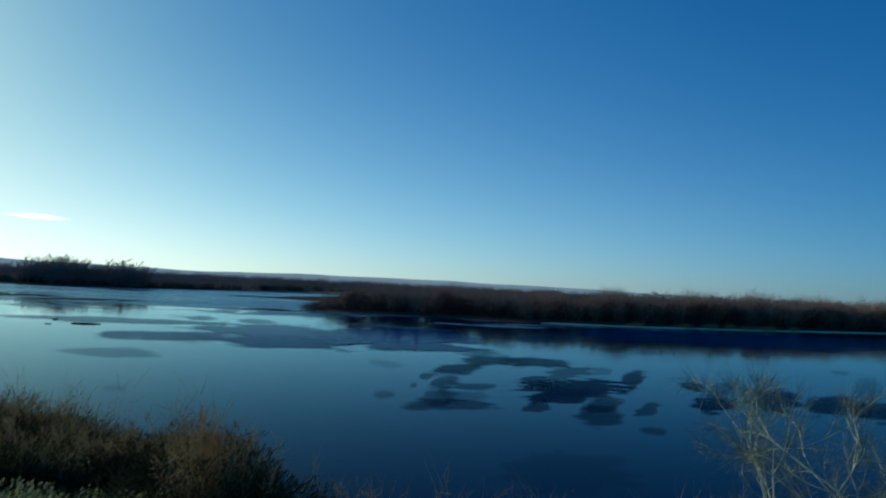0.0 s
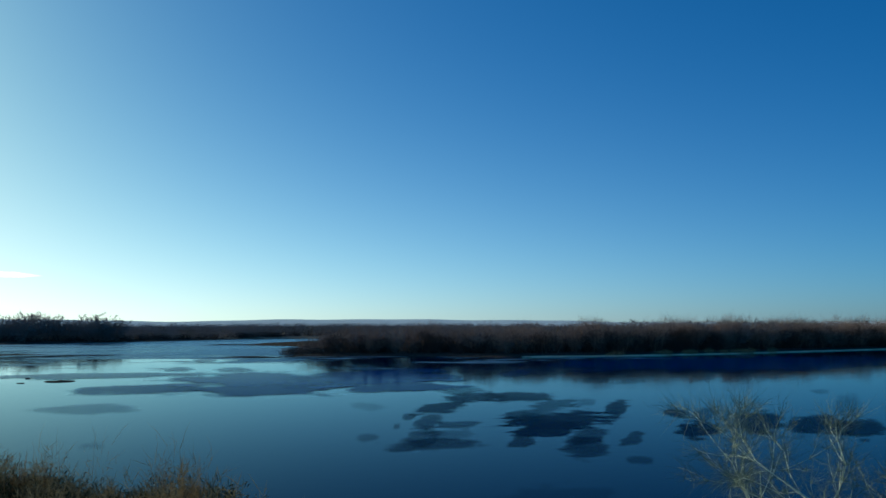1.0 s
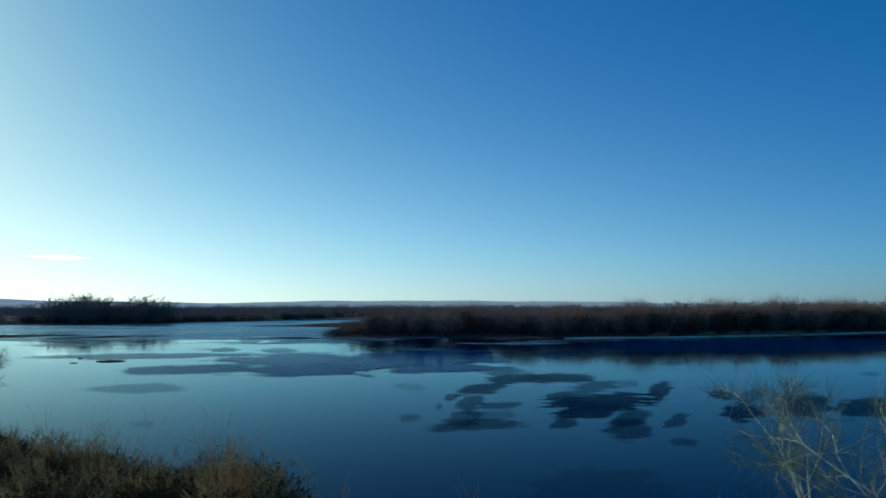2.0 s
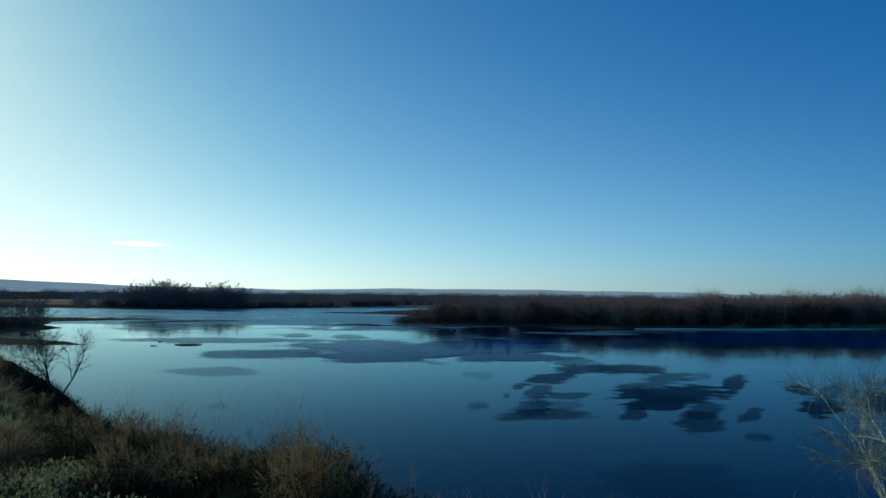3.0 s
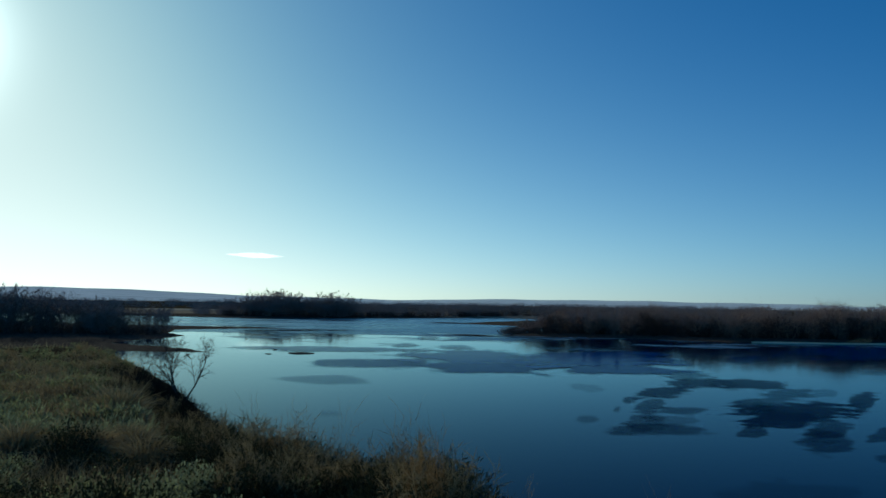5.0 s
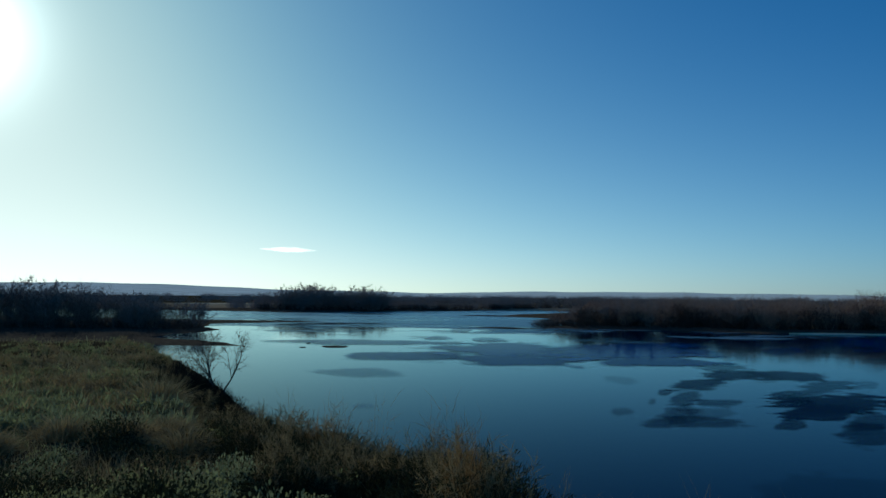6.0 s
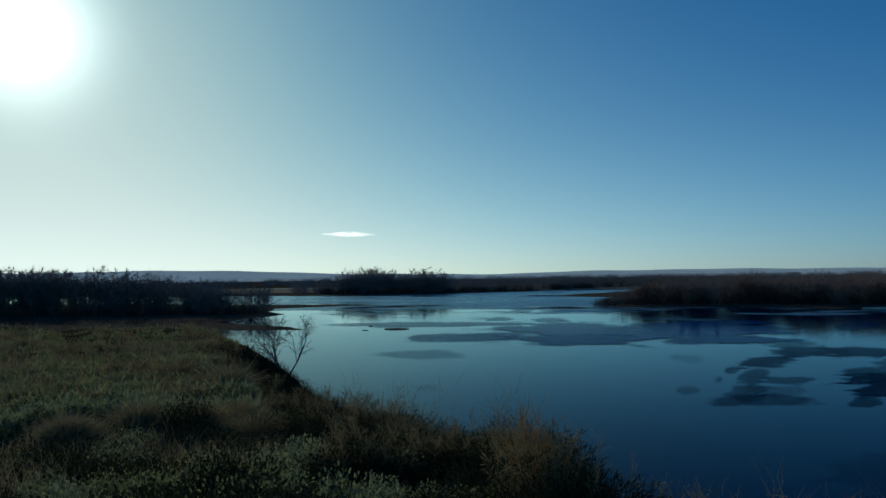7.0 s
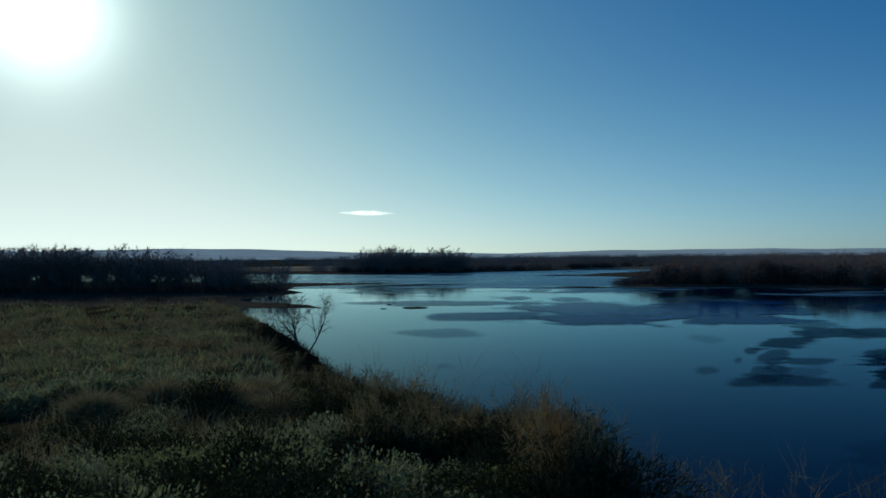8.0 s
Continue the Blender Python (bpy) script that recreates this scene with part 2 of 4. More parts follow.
def smooth(a, b, x):
    t = np.clip((x - a) / (b - a), 0, 1)
    return t * t * (3 - 2 * t)


def outside(x, y, polygon):
    """Distance from a polygon on the plan, negative inside it."""
    best = np.full(np.shape(x), 1e12)
    within = np.zeros(np.shape(x), bool)
    for (ax, ay), (bx, by) in zip(polygon, polygon[1:] + polygon[:1]):
        ex, ey = bx - ax, by - ay
        t = np.clip(((x - ax) * ex + (y - ay) * ey) / (ex * ex + ey * ey), 0, 1)
        best = np.minimum(best, (x - ax - t * ex) ** 2 + (y - ay - t * ey) ** 2)
        within ^= ((ay > y) != (by > y)) & (x < ex * (y - ay) / (ey if ey else 1e-9) + ax)
    return np.where(within, -1, 1) * np.sqrt(best)


def waves(x, y, size, seed):
    """Smooth value between about -1 and 1 that wanders over the plan."""
    a = seed * 1.7
    return (np.sin(x / size + a) * np.cos(y / size * 1.3 + 2 * a) + 0.6 * np.sin((x * 0.8 + y) / size * 1.9 + 3 * a) + 0.4 * np.cos((x - 0.7 * y) / size * 3.1 + a)) / 1.6


# ---- ground ----
PLATEAU = [(80, -80), (80, -10), (30, -3), (8, -1), (3, 0.6), (0.0, 3.0), (-1.4, 6.0), (-2.7, 9.0), (-4.8, 10.3), (-6.6, 11.6), (-9.0, 14.2), (-14, 20), (-20, 26), (-22.6, 32),
           (-25.2, 35.6), (-28.5, 38.5), (-35, 39.5), (-46, 38), (-70, 46), (-200, 90), (-300, 60), (-300, -80)]
ISLAND = [(-42, 213), (-28, 216), (-14, 215), (15, 210), (45, 216), (81, 233), (125, 259), (230, 320), (420, 420), (1500, 700), (5000, 2000), (5000, 5000), (-200, 5000), (-60, 700), (-20, 560), (-45, 420), (-80, 318), (-55, 302), (-36, 262), (-38, 226)]
FAR_SHORE = [(-1400, 200), (-420, 285), (-300, 318), (-223, 334), (-170, 333), (-146, 356), (-110, 410), (-86, 456), (-40, 470), (0, 1500), (0, 5000), (-5000, 5000), (-5000, 200)]
LEFT_BAR = [(-108, 228), (-120, 216), (-131, 199), (-120, 182), (-107, 168), (-106, 150), (-101, 126), (-84, 104), (-66, 78), (-300, 80), (-500, 200), (-300, 240), (-160, 226)]
LOW_BAR = [(-71, 120), (-80, 128), (-105, 136), (-150, 128), (-260, 122), (-260, 90), (-150, 104), (-105, 116), (-84, 117)]


def plateau_top(x, y):
    r = np.hypot(x, y)
    return 7.2 - 0.047 * np.maximum(0, r - 4) * (r < 400) + 0.05 * np.clip(-x - 20, 0, 60) + 0.25 * smooth(23, 29, -x) * (y < 60) + 0.17 * waves(x, y, 1.5, 1) + 0.26 * waves(x, y, 6.0, 2)


def height(x, y):
    x, y = np.asarray(x, float), np.asarray(y, float)
    r, az = np.hypot(x, y), np.degrees(np.arctan2(x, y))
    d = outside(x, y, PLATEAU) + 0.35 * waves(x, y, 1.6, 4)
    steep = np.where(x > 0, 0.52, 0.72)
    top = np.where(y < 100, np.maximum(plateau_top(x, y), 3.0), -3)
    bank = top - np.maximum(0, d) * steep - 0.3 * smooth(-1.5, 0.5, d)
    z = np.maximum(-2.5, bank)
    for land, level, rise in ((ISLAND, 0.7, 0.10), (FAR_SHORE, 0.8, 0.10), (LEFT_BAR, 0.35, 0.05), (LOW_BAR, 0.16, 0.06)):
        e = outside(x, y, land) + (1.2 if land is not FAR_SHORE else 3.0) * waves(x, y, 6.0, 5)
        z = np.maximum(z, np.clip(-e * rise, -2.5, level))
    hills = 16 - 9 * smooth(6, 20, az) + 26 * smooth(-20, -42, az) + 6 * waves(az, az * 0, 7.0, 3) + 4 * waves(az, az * 0, 2.5, 8)
    z = z + smooth(1300, 4200, r) * np.where(np.abs(az) < 100, hills, 25.0)
    return z


def ground_sheet():
    az = np.concatenate([np.arange(-66, 44, 0.3), np.arange(44, 294, 5.0)])
    rad = np.concatenate([[0.4], np.geomspace(1.0, 60, 130), np.geomspace(61.5, 620, 150), np.geomspace(640, 4700, 40)])
    A, R = np.meshgrid(np.radians(az), rad)
    x, y = R * np.sin(A), R * np.cos(A)
    z = height(x, y)
    n, k = len(az), len(rad)
    verts = np.stack([x, y, z], -1).reshape(-1, 3)
    faces = []
    for j in range(k - 1):
        for i in range(n):
            h = (i + 1) % n
            faces.append((j * n + i, j * n + h, (j + 1) * n + h, (j + 1) * n + i))
    faces.append(tuple(range(n))[::-1])
    me = bpy.data.meshes.new("ground")
    me.from_pydata(verts.tolist(), [], faces)
    me.materials.append(M_GROUND)
    me.materials.append(M_HILLS_HAZE)
    me.materials.append(M_MUD)
    kinds = np.zeros(len(me.polygons), np.int32)
    kinds[n * int(np.searchsorted(rad, 66)):-1] = 2
    me.materials.append(M_FIELD)
    kinds[n * int(np.searchsorted(rad, 430)):-1] = 3
    kinds[n * int(np.searchsorted(rad, 620)):-1] = 0
    # the far hills take the colour with haze in it
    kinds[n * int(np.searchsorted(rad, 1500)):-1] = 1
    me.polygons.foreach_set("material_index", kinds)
    me.shade_smooth()
    return tagged(new("ground", me), "rough earth bank, mudflats and distant low hills", "ground", kind="structure")


ground_sheet()

# water: one level sheet that the ground rises out of
me = mesh_of("water", [(-1500, -60, 0), (1500, -60, 0), (1500, 1500, 0), (-1500, 1500, 0)], [(0, 1, 2, 3)], M_WATER)
tagged(new("water", me), "calm blue river water mirroring the clear sky", "water", kind="structure")

PATCHES = []
WIND = {"dark": (M_RIPPLE, "dark wind-ruffled patch on calm blue water"), "soft": (M_RIPPLE_SOFT, "faint wind-ruffled band on calm water"),
        "shore": (M_RIPPLE_SOFT, "ruffled water below the island shore, thicket's dark reflection in its colour"), "far": (M_RIPPLE_FAR, "dull ruffled reach of the far river")}


def patch(wind, x, y, length, depth, turn, skew, force, power=2.2):
    """A tongue of wind-ruffled water on the still surface: an oval, sheared by skew, that fades out over its rim."""
    n, k = (44, 18), len(PATCHES)
    c, s = math.cos(radians(turn)), math.sin(radians(turn))
    u, v = np.meshgrid(np.linspace(-1.6, 1.6, n[0]), np.linspace(-1.6, 1.6, n[1]))
    u, v = u.ravel(), v.ravel()
    bend = 0.12 * np.sin(2.1 * u + 1.7 * k) + 0.07 * np.sin(4.7 * u + 2.9 * k)
    core = 1 - (np.abs(u) ** power + np.abs(v + bend) ** power) ** (1 / power)
    py = v * depth / 2
    px = u * length / 2 + skew * py
    verts = np.stack([x + c * px - s * py, y + s * px + c * py, np.full(len(u), 0.003 + 0.0015 * k)], 1)
    faces = [(j * n[0] + i, j * n[0] + i + 1, (j + 1) * n[0] + i + 1, (j + 1) * n[0] + i) for j in range(n[1] - 1) for i in range(n[0] - 1)]
    faces = [f for f in faces if max(core[q] for q in f) > -0.45]
    mat, label = WIND[wind]
    me = mesh_of("ripple_patch", verts.tolist(), faces, mat)
    me.attributes.new("core", "FLOAT", "POINT").data.foreach_set("value", core)
    me.attributes.new("force", "FLOAT", "POINT").data.foreach_set("value", np.full(len(u), force))
    ob = new("ripple_patch", me)
    PATCHES.append(ob)
    return tagged(ob, label, "water patch", "ripple patches", "structure")


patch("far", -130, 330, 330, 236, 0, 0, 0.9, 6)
patch("dark", 10.7, 76.5, 10.2, 12.6, 12, 0.37, 0.79)
patch("dark", 8.5, 69.9, 5.2, 9.1, 12, 0.35, 0.79)
patch("dark", 7.4, 79.6, 2.9, 8.4, 13, 0.33, 0.48)
patch("dark", 18.2, 86.6, 2.6, 15.6, 13, 0.55, 0.67)
patch("dark", 12.1, 90.3, 4.7, 12.5, 13, 0.52, 0.45)
patch("dark", 15.8, 92.2, 2.5, 7.8, 13, 0.43, 0.24)
patch("dark", 10.2, 60.3, 3.1, 9.7, 11, 0.38, 0.45)
patch("dark", 11.6, 65.8, 2.7, 9.6, 12, 0.53, 0.45)
patch("dark", 6, 62.4, 2, 5.2, 12, 0.31, 0.48)
patch("dark", 14.7, 64.3, 1.6, 6.7, 12, 0.57, 0.42)
patch("dark", 23.1, 81.7, 2.6, 6.4, 13, 0.54, 0.67)
patch("dark", 21.7, 70.3, 3.7, 9.7, 12, 0.56, 0.75)
patch("dark", 25.6, 81.1, 2.7, 11.4, 13, 0.69, 0.36)
patch("dark", 4.1, 98.4, 7.4, 11.9, 14, 0.29, 0.71)
patch("dark", 9.4, 100.3, 8.1, 11, 14, 0.35, 0.71)
patch("dark", 2.7, 107.9, 5.6, 9.8, 15, 0.29, 0.42)
patch("dark", -0.2, 87.1, 4.7, 10.8, 13, 0.36, 0.67)
patch("dark", -3.2, 79.1, 1.2, 5.7, 13, 0.27, 0.45)
patch("dark", -1.3, 75.5, 2.5, 10.2, 13, 0.32, 0.45)
patch("dark", 1.3, 72.8, 4.1, 4.7, 12, 0.24, 0.42)
patch("dark", -0.6, 61.2, 6.9, 5.5, 12, 0.2, 0.42)
patch("dark", -1.6, 64.9, 2.8, 8.8, 12, 0.3, 0.36)
patch("dark", 0.5, 66.3, 3.5, 6.1, 12, 0.22, 0.21)
patch("dark", -4, 72.1, 0.7, 3.9, 12, 0.16, 0.30)
patch("dark", -5.8, 64.6, 1.5, 4.2, 12, 0.12, 0.24)
patch("dark", -8.1, 88.1, 3.7, 7.2, 13, 0.14, 0.15)
patch("dark", 23.9, 128.3, 4.5, 12.3, 15, 0.49, 0.27)
patch("dark", 27.7, 123.1, 4.2, 6.7, 15, 0.53, 0.21)
patch("dark", 5.5, 40.7, 6.8, 9.6, 10, 0.33, 0.12)
patch("dark", 13, 54.5, 1.9, 2.8, 11, 0.46, 0.30)
patch("dark", 28.5, 75, 4.2, 17.2, -5, 0.28, 0.71)
patch("dark", 33.3, 72.9, 5.1, 13, -5, 0.35, 0.71)
patch("dark", 35.7, 70.6, 3.6, 11.8, -5, 0.4, 0.67)
patch("dark", 49, 107.2, 2.1, 6.1, -8, 0.3, 0.24)
patch("dark", 43.3, 88.4, 2.8, 28.7, -6, 0.36, 0.21)
patch("soft", -39.9, 109, 15.7, 15.3, 15, -0.09, 0.8)
patch("soft", -25.9, 126.2, 29.6, 38, 16, 0.08, 1)
patch("soft", -23.1, 110.5, 17.3, 17.3, 15, 0.06, 0.9)
patch("soft", -9.8, 133.4, 24.2, 38.5, 16, 0.21, 1)
patch("soft", -5.6, 113.4, 15.4, 14.8, 15, 0.21, 0.9)
patch("soft", -57.8, 138.1, 33.2, 13.7, 18, -0.09, 0.8)
patch("soft", -36.9, 85.7, 9.8, 8.5, 14, -0.17, 0.32)
patch("soft", -50.1, 155.8, 4.9, 12.9, 18, 0.01, 0.7)
patch("soft", -39.1, 154.2, 7, 14.7, 18, 0.07, 0.6)
patch("soft", -55.4, 191.7, 5.2, 17.3, 21, 0.08, 0.8)
patch("soft", 13.1, 145.3, 6.3, 17.9, 17, 0.4, 0.5)
patch("soft", -25.5, 60.3, 2.2, 3, 12, -0.2, 0.15)
# ruffled water whose blue also paints in the thicket's dark reflection
patch("shore", 62, 182, 84, 52, 17, 0.68, 0.6)


# ---- leafless woods ----
def bush_ribbons(seed, h, spread, stems, twigs, width):
    """Twigs of one leafless shrub round the origin: stems that fan out from the ground, and side twigs along them."""
    g = np.random.default_rng(seed)
    a = g.uniform(0, 2 * math.pi, stems)
    lean = g.uniform(0.03, 1.0, stems) ** 0.7 * spread
    L = h * g.uniform(0.82, 1.0, stems) * (1 - 0.42 * (lean / spread) ** 2)
    base = np.stack([0.25 * spread * np.cos(a) * g.uniform(0, 1, stems), 0.25 * spread * np.sin(a) * g.uniform(0, 1, stems), np.full(stems, -0.3)], 1)
    tip = np.stack([np.cos(a) * lean, np.sin(a) * lean, L], 1)
    mid = base + (tip - base) * 0.5 + np.stack([np.cos(a), np.sin(a), 0 * a], 1) * (lean * 0.25)[:, None] + g.normal(0, 0.05 * h, (stems, 3))
    n = (stems, twigs)
    d = g.normal(size=(*n, 3))
    d /= np.linalg.norm(d, axis=2)[..., None]
    lump = 1 + 0.22 * np.sin(3.1 * d[..., 0] + seed) * np.cos(3.7 * d[..., 1] - 2 * seed)
    r = (g.uniform(0.12, 1.0, n) ** 0.45 * lump)[..., None]
    q0 = d * r * np.array([spread * 0.92, spread * 0.92, h * 0.42]) + np.array([0, 0, h * 0.52])
    d = d + g.normal(0, 0.7, d.shape) + np.array([0, 0, 0.25])
    ln = (h * 0.11 * g.uniform(0.4, 1.3, n))[..., None]
    q2 = q0 + d * ln
    q1 = (q0 + q2) / 2 + g.normal(0, 0.02 * h, q0.shape)
    q0, q1, q2 = (q.reshape(-1, 3) for q in (q0, q1, q2))
    w = np.full(len(q0), width * 0.55)
    return (base, mid, tip, np.full(stems, width * 1.6), np.full(stems, width)), (q0, q1, q2, w, w * 0.7)


def shrub_kind(name, seed, h, spread, stems, twigs, width, bark, twig):
    root = new(name)
    a, b = bush_ribbons(seed, h, spread, stems, twigs, width)
    part("stem_fan", ribbons("stem_fan", *a, bark), root)
    part("crown", ribbons("crown", *b, twig), root)
    return root


def woods(name, places, h, spread, stems, twigs, width, mat, label):
    """Many shrubs joined: nobody could count them."""
    got = []
    for i, (x, y) in enumerate(places):
        z = float(height(x, y))
        k = RNG.uniform(0.78, 1.06)
        for p0, p1, p2, w0, w1 in bush_ribbons(1000 + i * 7 + len(name), h(x, y) * k, spread, stems, twigs, width):
            o = np.array([x, y, max(z, 0.0)])
            got.append((p0 + o, p1 + o, p2 + o, w0, w1))
    cols = [np.concatenate([g[i] for g in got]) for i in range(5)]
    return tagged(new(name, ribbons(name, *cols, mat)), label, "woods", kind="stuff")


def along(line, count, back, seed):
    """Places scattered along a line on the plan and up to some metres behind it."""
    g = np.random.default_rng(seed)
    pts = np.array(line, float)
    seg = np.linalg.norm(np.diff(pts, axis=0), axis=1)
    at = np.concatenate([[0], np.cumsum(seg)])
    s = g.uniform(0, at[-1], count)
    x, y = np.interp(s, at, pts[:, 0]), np.interp(s, at, pts[:, 1])
    k = g.uniform(0, 1, count) * (back[1] - back[0]) + back[0]
    r = np.hypot(x, y)
    return list(zip(x * (1 + k / r), y * (1 + k / r)))


SHORE = [(-41, 213.5), (-36, 214), (-14, 216), (15, 212), (45, 218), (81, 236), (125, 262), (230, 324)]
tall = lambda x, y: 2.2 + 5.4 * min(1.0, max(0.0, (x + 43) / 14)) + 1.9 * min(1.0, max(0.0, (x - 20) / 60)) + 1.2 * float(waves(x, 0.0, 4.0, 2))
woods("island_thicket", along(SHORE, 760, (8, 55), 1), tall, 3.0, 6, 58, 0.085, M_TWIG, "dense brown leafless willow thicket on the island")
# brush and core are coloured dark to give the shade low in the thicket
woods("island_undergrowth", along(SHORE, 280, (4, 14), 11), lambda x, y: 1.5 + 1.3 * min(1.0, max(0.0, (x + 38) / 20)), 2.2, 14, 13, 0.08, M_TWIG_DARK, "low brush along the island's edge, darkened for shade at the thicket's foot")
woods("island_core", along(SHORE, 380, (7, 20), 17), lambda x, y: 0.70 * tall(x, y), 2.9, 10, 26, 0.12, M_TWIG_DARK, "heart of the island's willow thicket, shade put into its dark twigs")
FAR_LINE = [(-212, 337), (-205, 337), (-195, 338), (-170, 338), (-146, 361), (-110, 415), (-86, 464), (-40, 480), (60, 520)]
woods("far_woods", along(FAR_LINE, 520, (8, 45), 2), lambda x, y: 7.6 - 2.2 * min(1.0, max(0.0, (-x - 185) / 25)), 3.2, 13, 16, 0.10, M_TWIG_HAZE, "dark leafless woods on the far shore")
woods("far_undergrowth", along(FAR_LINE[2:], 320, (3, 14), 12), lambda x, y: 3.0, 3.4, 12, 11, 0.12, M_TWIG_DARK, "low dark brush along the far shore")
woods("distant_woods", along([(-1100, 560), (-600, 640), (-300, 760), (0, 900), (300, 900), (600, 800)], 620, (0, 200), 3), lambda x, y: 7.2, 8.0, 10, 11, 0.4, M_TWIG_HAZE, "dark belts of distant woodland")
BAR = [(-113, 166), (-131, 160), (-155, 150), (-172, 145), (-215, 138)]
bar_top = lambda x, y: 5.2 + 2.2 * min(1.0, max(0.0, (-x - 112) / 22)) + 3.4 * min(1.0, max(0.0, (-x - 138) / 20))
woods("left_thicket", along(BAR, 280, (-4, 34), 4), bar_top, 3.0, 10, 30, 0.075, M_TWIG_BAR, "dark flooded thicket on a mud bar")
woods("left_undergrowth", along(BAR, 170, (-8, 8), 14), lambda x, y: 2.0, 2.4, 14, 14, 0.06, M_TWIG_DARK, "low dark brush on the mud bar")
woods("left_flat_brush", along([(-108, 146), (-140, 132), (-200, 115)], 260, (-22, 16), 15), lambda x, y: 0.9, 2.4, 12, 12, 0.05, M_TWIG_DARK, "low dark reeds on the flats")
woods("far_left_woods", along([(-800, 560), (-480, 520), (-330, 575), (-270, 640)], 300, (0, 60), 16), lambda x, y: 4.6, 5.0, 11, 11, 0.2, M_TWIG_HAZE, "dark belt of low leafless woods beyond the river")

# pale dry bushes in a row on the island's beach
REEDS = [shrub_kind("beach_bush", 230 + i, 1.5, 1.9, 12, 60, 0.05, M_GRASS_DRY, M_GRASS_DRY) for i in range(3)]
for i, (x, y) in enumerate(along([(40, 213.5), (60, 220), (81, 230), (100, 241)], 26, (-0.5, 2.5), 19)):
    m = pose(x, y, max(0.05, float(height(x, y))), 0, 0, i * 67)
    ob = REEDS[i] if i < 3 else copy_thing(REEDS[i % 3], m)
    ob.matrix_basis = m
    f = 0.55 + 0.6 * ((i * 7) % 10) / 10
    ob.scale = (f * 1.3, f * 1.1, f)
    tagged(ob, "low round tan dry bush on the island's beach", "bush", "beach bushes")

# front row of the island: willow shrubs that can be told apart
# kinds 0 and 4: shade at the thicket's foot put into the twig colour
SHRUBS = [shrub_kind("willow_shrub", 50 + i, (3.4, 4.6, 5.6, 6.4, 2.4)[i], (1.8, 2.2, 2.4, 2.4, 1.9)[i], 18, 26, 0.055, M_BARK, M_TWIG_DARK if i in (0, 4) else M_TWIG) for i in range(5)]
for i, (x, y) in enumerate(along(SHORE, 110, (3, 13), 21)):
    k = (i * 7) % 5 if i > 4 else i
    m = pose(x, y, max(0.1, float(height(x, y))), 0, 0, i * 77)
    if i < 5:
        ob = SHRUBS[i]
        ob.matrix_basis = m
    else:
        ob = copy_thing(SHRUBS[k], m)
        ob.scale = [(0.85 + 0.3 * ((i * 13) % 10) / 10) * min(1.0, max(0.3, (x + 45) / 22))] * 3
    tagged(ob, ("low brown leafless willow shrub by the water", "brown leafless willow shrub on the island shore", "tall brown leafless willow shrub on the island shore", "tall brown leafless willow shrub on the island shore", "low spreading brown willow shrub by the water")[k], "shrub", "island shrubs")


ob = shrub_kind("tip_shrub", 75, 1.9, 2.4, 16, 30, 0.07, M_BARK, M_TWIG_DARK)
ob.matrix_basis = pose(-39.0, 210.6, max(0.1, float(height(-39.0, 210.6))))
tagged(ob, "low round dark shrub at the island's tip", "shrub")


# ---- leafless trees with limbs ----
def limbs(seed, height_, stems, spread, radius, depth, fork, wobble=0.10, leans=()):
    """Limbs of a leafless tree round the origin, as tapered pieces, and the places of its twigs."""
    g = random.Random(seed)
    pieces, ends, ids = [], [], [0]
    thin = 0.03 * radius

    def grow(p, d, length, r, level, limb=0):
        n = 4 if level == 0 else 3
        for i in range(n):
            d = (d + Vector((g.gauss(0, wobble), g.gauss(0, wobble), g.gauss(0, wobble) + 0.05))).normalized()
            q = p + d * length / n
            r2 = max(thin * 0.7, r * (0.84 if i < n - 1 else 0.62))
            pieces.append((p, q, r, r2, level, limb))
            p, r = q, r2
            if level < depth and (i > 0 or level > 0):
                for _ in range(math.ceil(fork) if i == n - 1 else 1 + (g.random() < fork - 1)):
                    side = Vector((g.gauss(0, 1), g.gauss(0, 1), g.gauss(0.1, 0.6)))
                    side = (side - d * side.dot(d)).normalized()
                    e = (d * g.uniform(0.75, 1.2) + side * g.uniform(0.5, 1.0)).normalized()
                    if level == 0:
                        ids[0] += 1
                    grow(p, e, length * g.uniform(0.42, 0.66), max(thin, r * g.uniform(0.55, 0.75)), level + 1, ids[0] if level == 0 else limb)
            if level >= depth - 1:
                ends.append((p, d, length))

    for k in range(stems):
        a = 2 * math.pi * (k + g.uniform(0, 0.6)) / stems
        lean = spread * g.uniform(0.5, 1.1) if stems > 1 else 0.0
        to = Vector((lean * math.cos(a), lean * math.sin(a), 1)) if not leans else Vector((*leans[k], 1))
        grow(Vector((0.12 * math.cos(a), 0.12 * math.sin(a), -0.3)), to.normalized(), height_ * g.uniform(0.5, 0.62), radius * g.uniform(0.7, 1), 0, -k)
    tops = sorted(q.z for _, q, *_ in pieces)
    top = tops[int(len(tops) * 0.96)]
    f = height_ / top

    def place(p):  # the whips at the top bend over
        return Vector((p.x * f, p.y * f, p.z * f if p.z < top else height_ + 0.45 * (p.z * f - height_)))

    return [(place(a), place(b), ra, rb, lv, lb) for a, b, ra, rb, lv, lb in pieces], [(place(p), d, ln * f) for p, d, ln in ends]


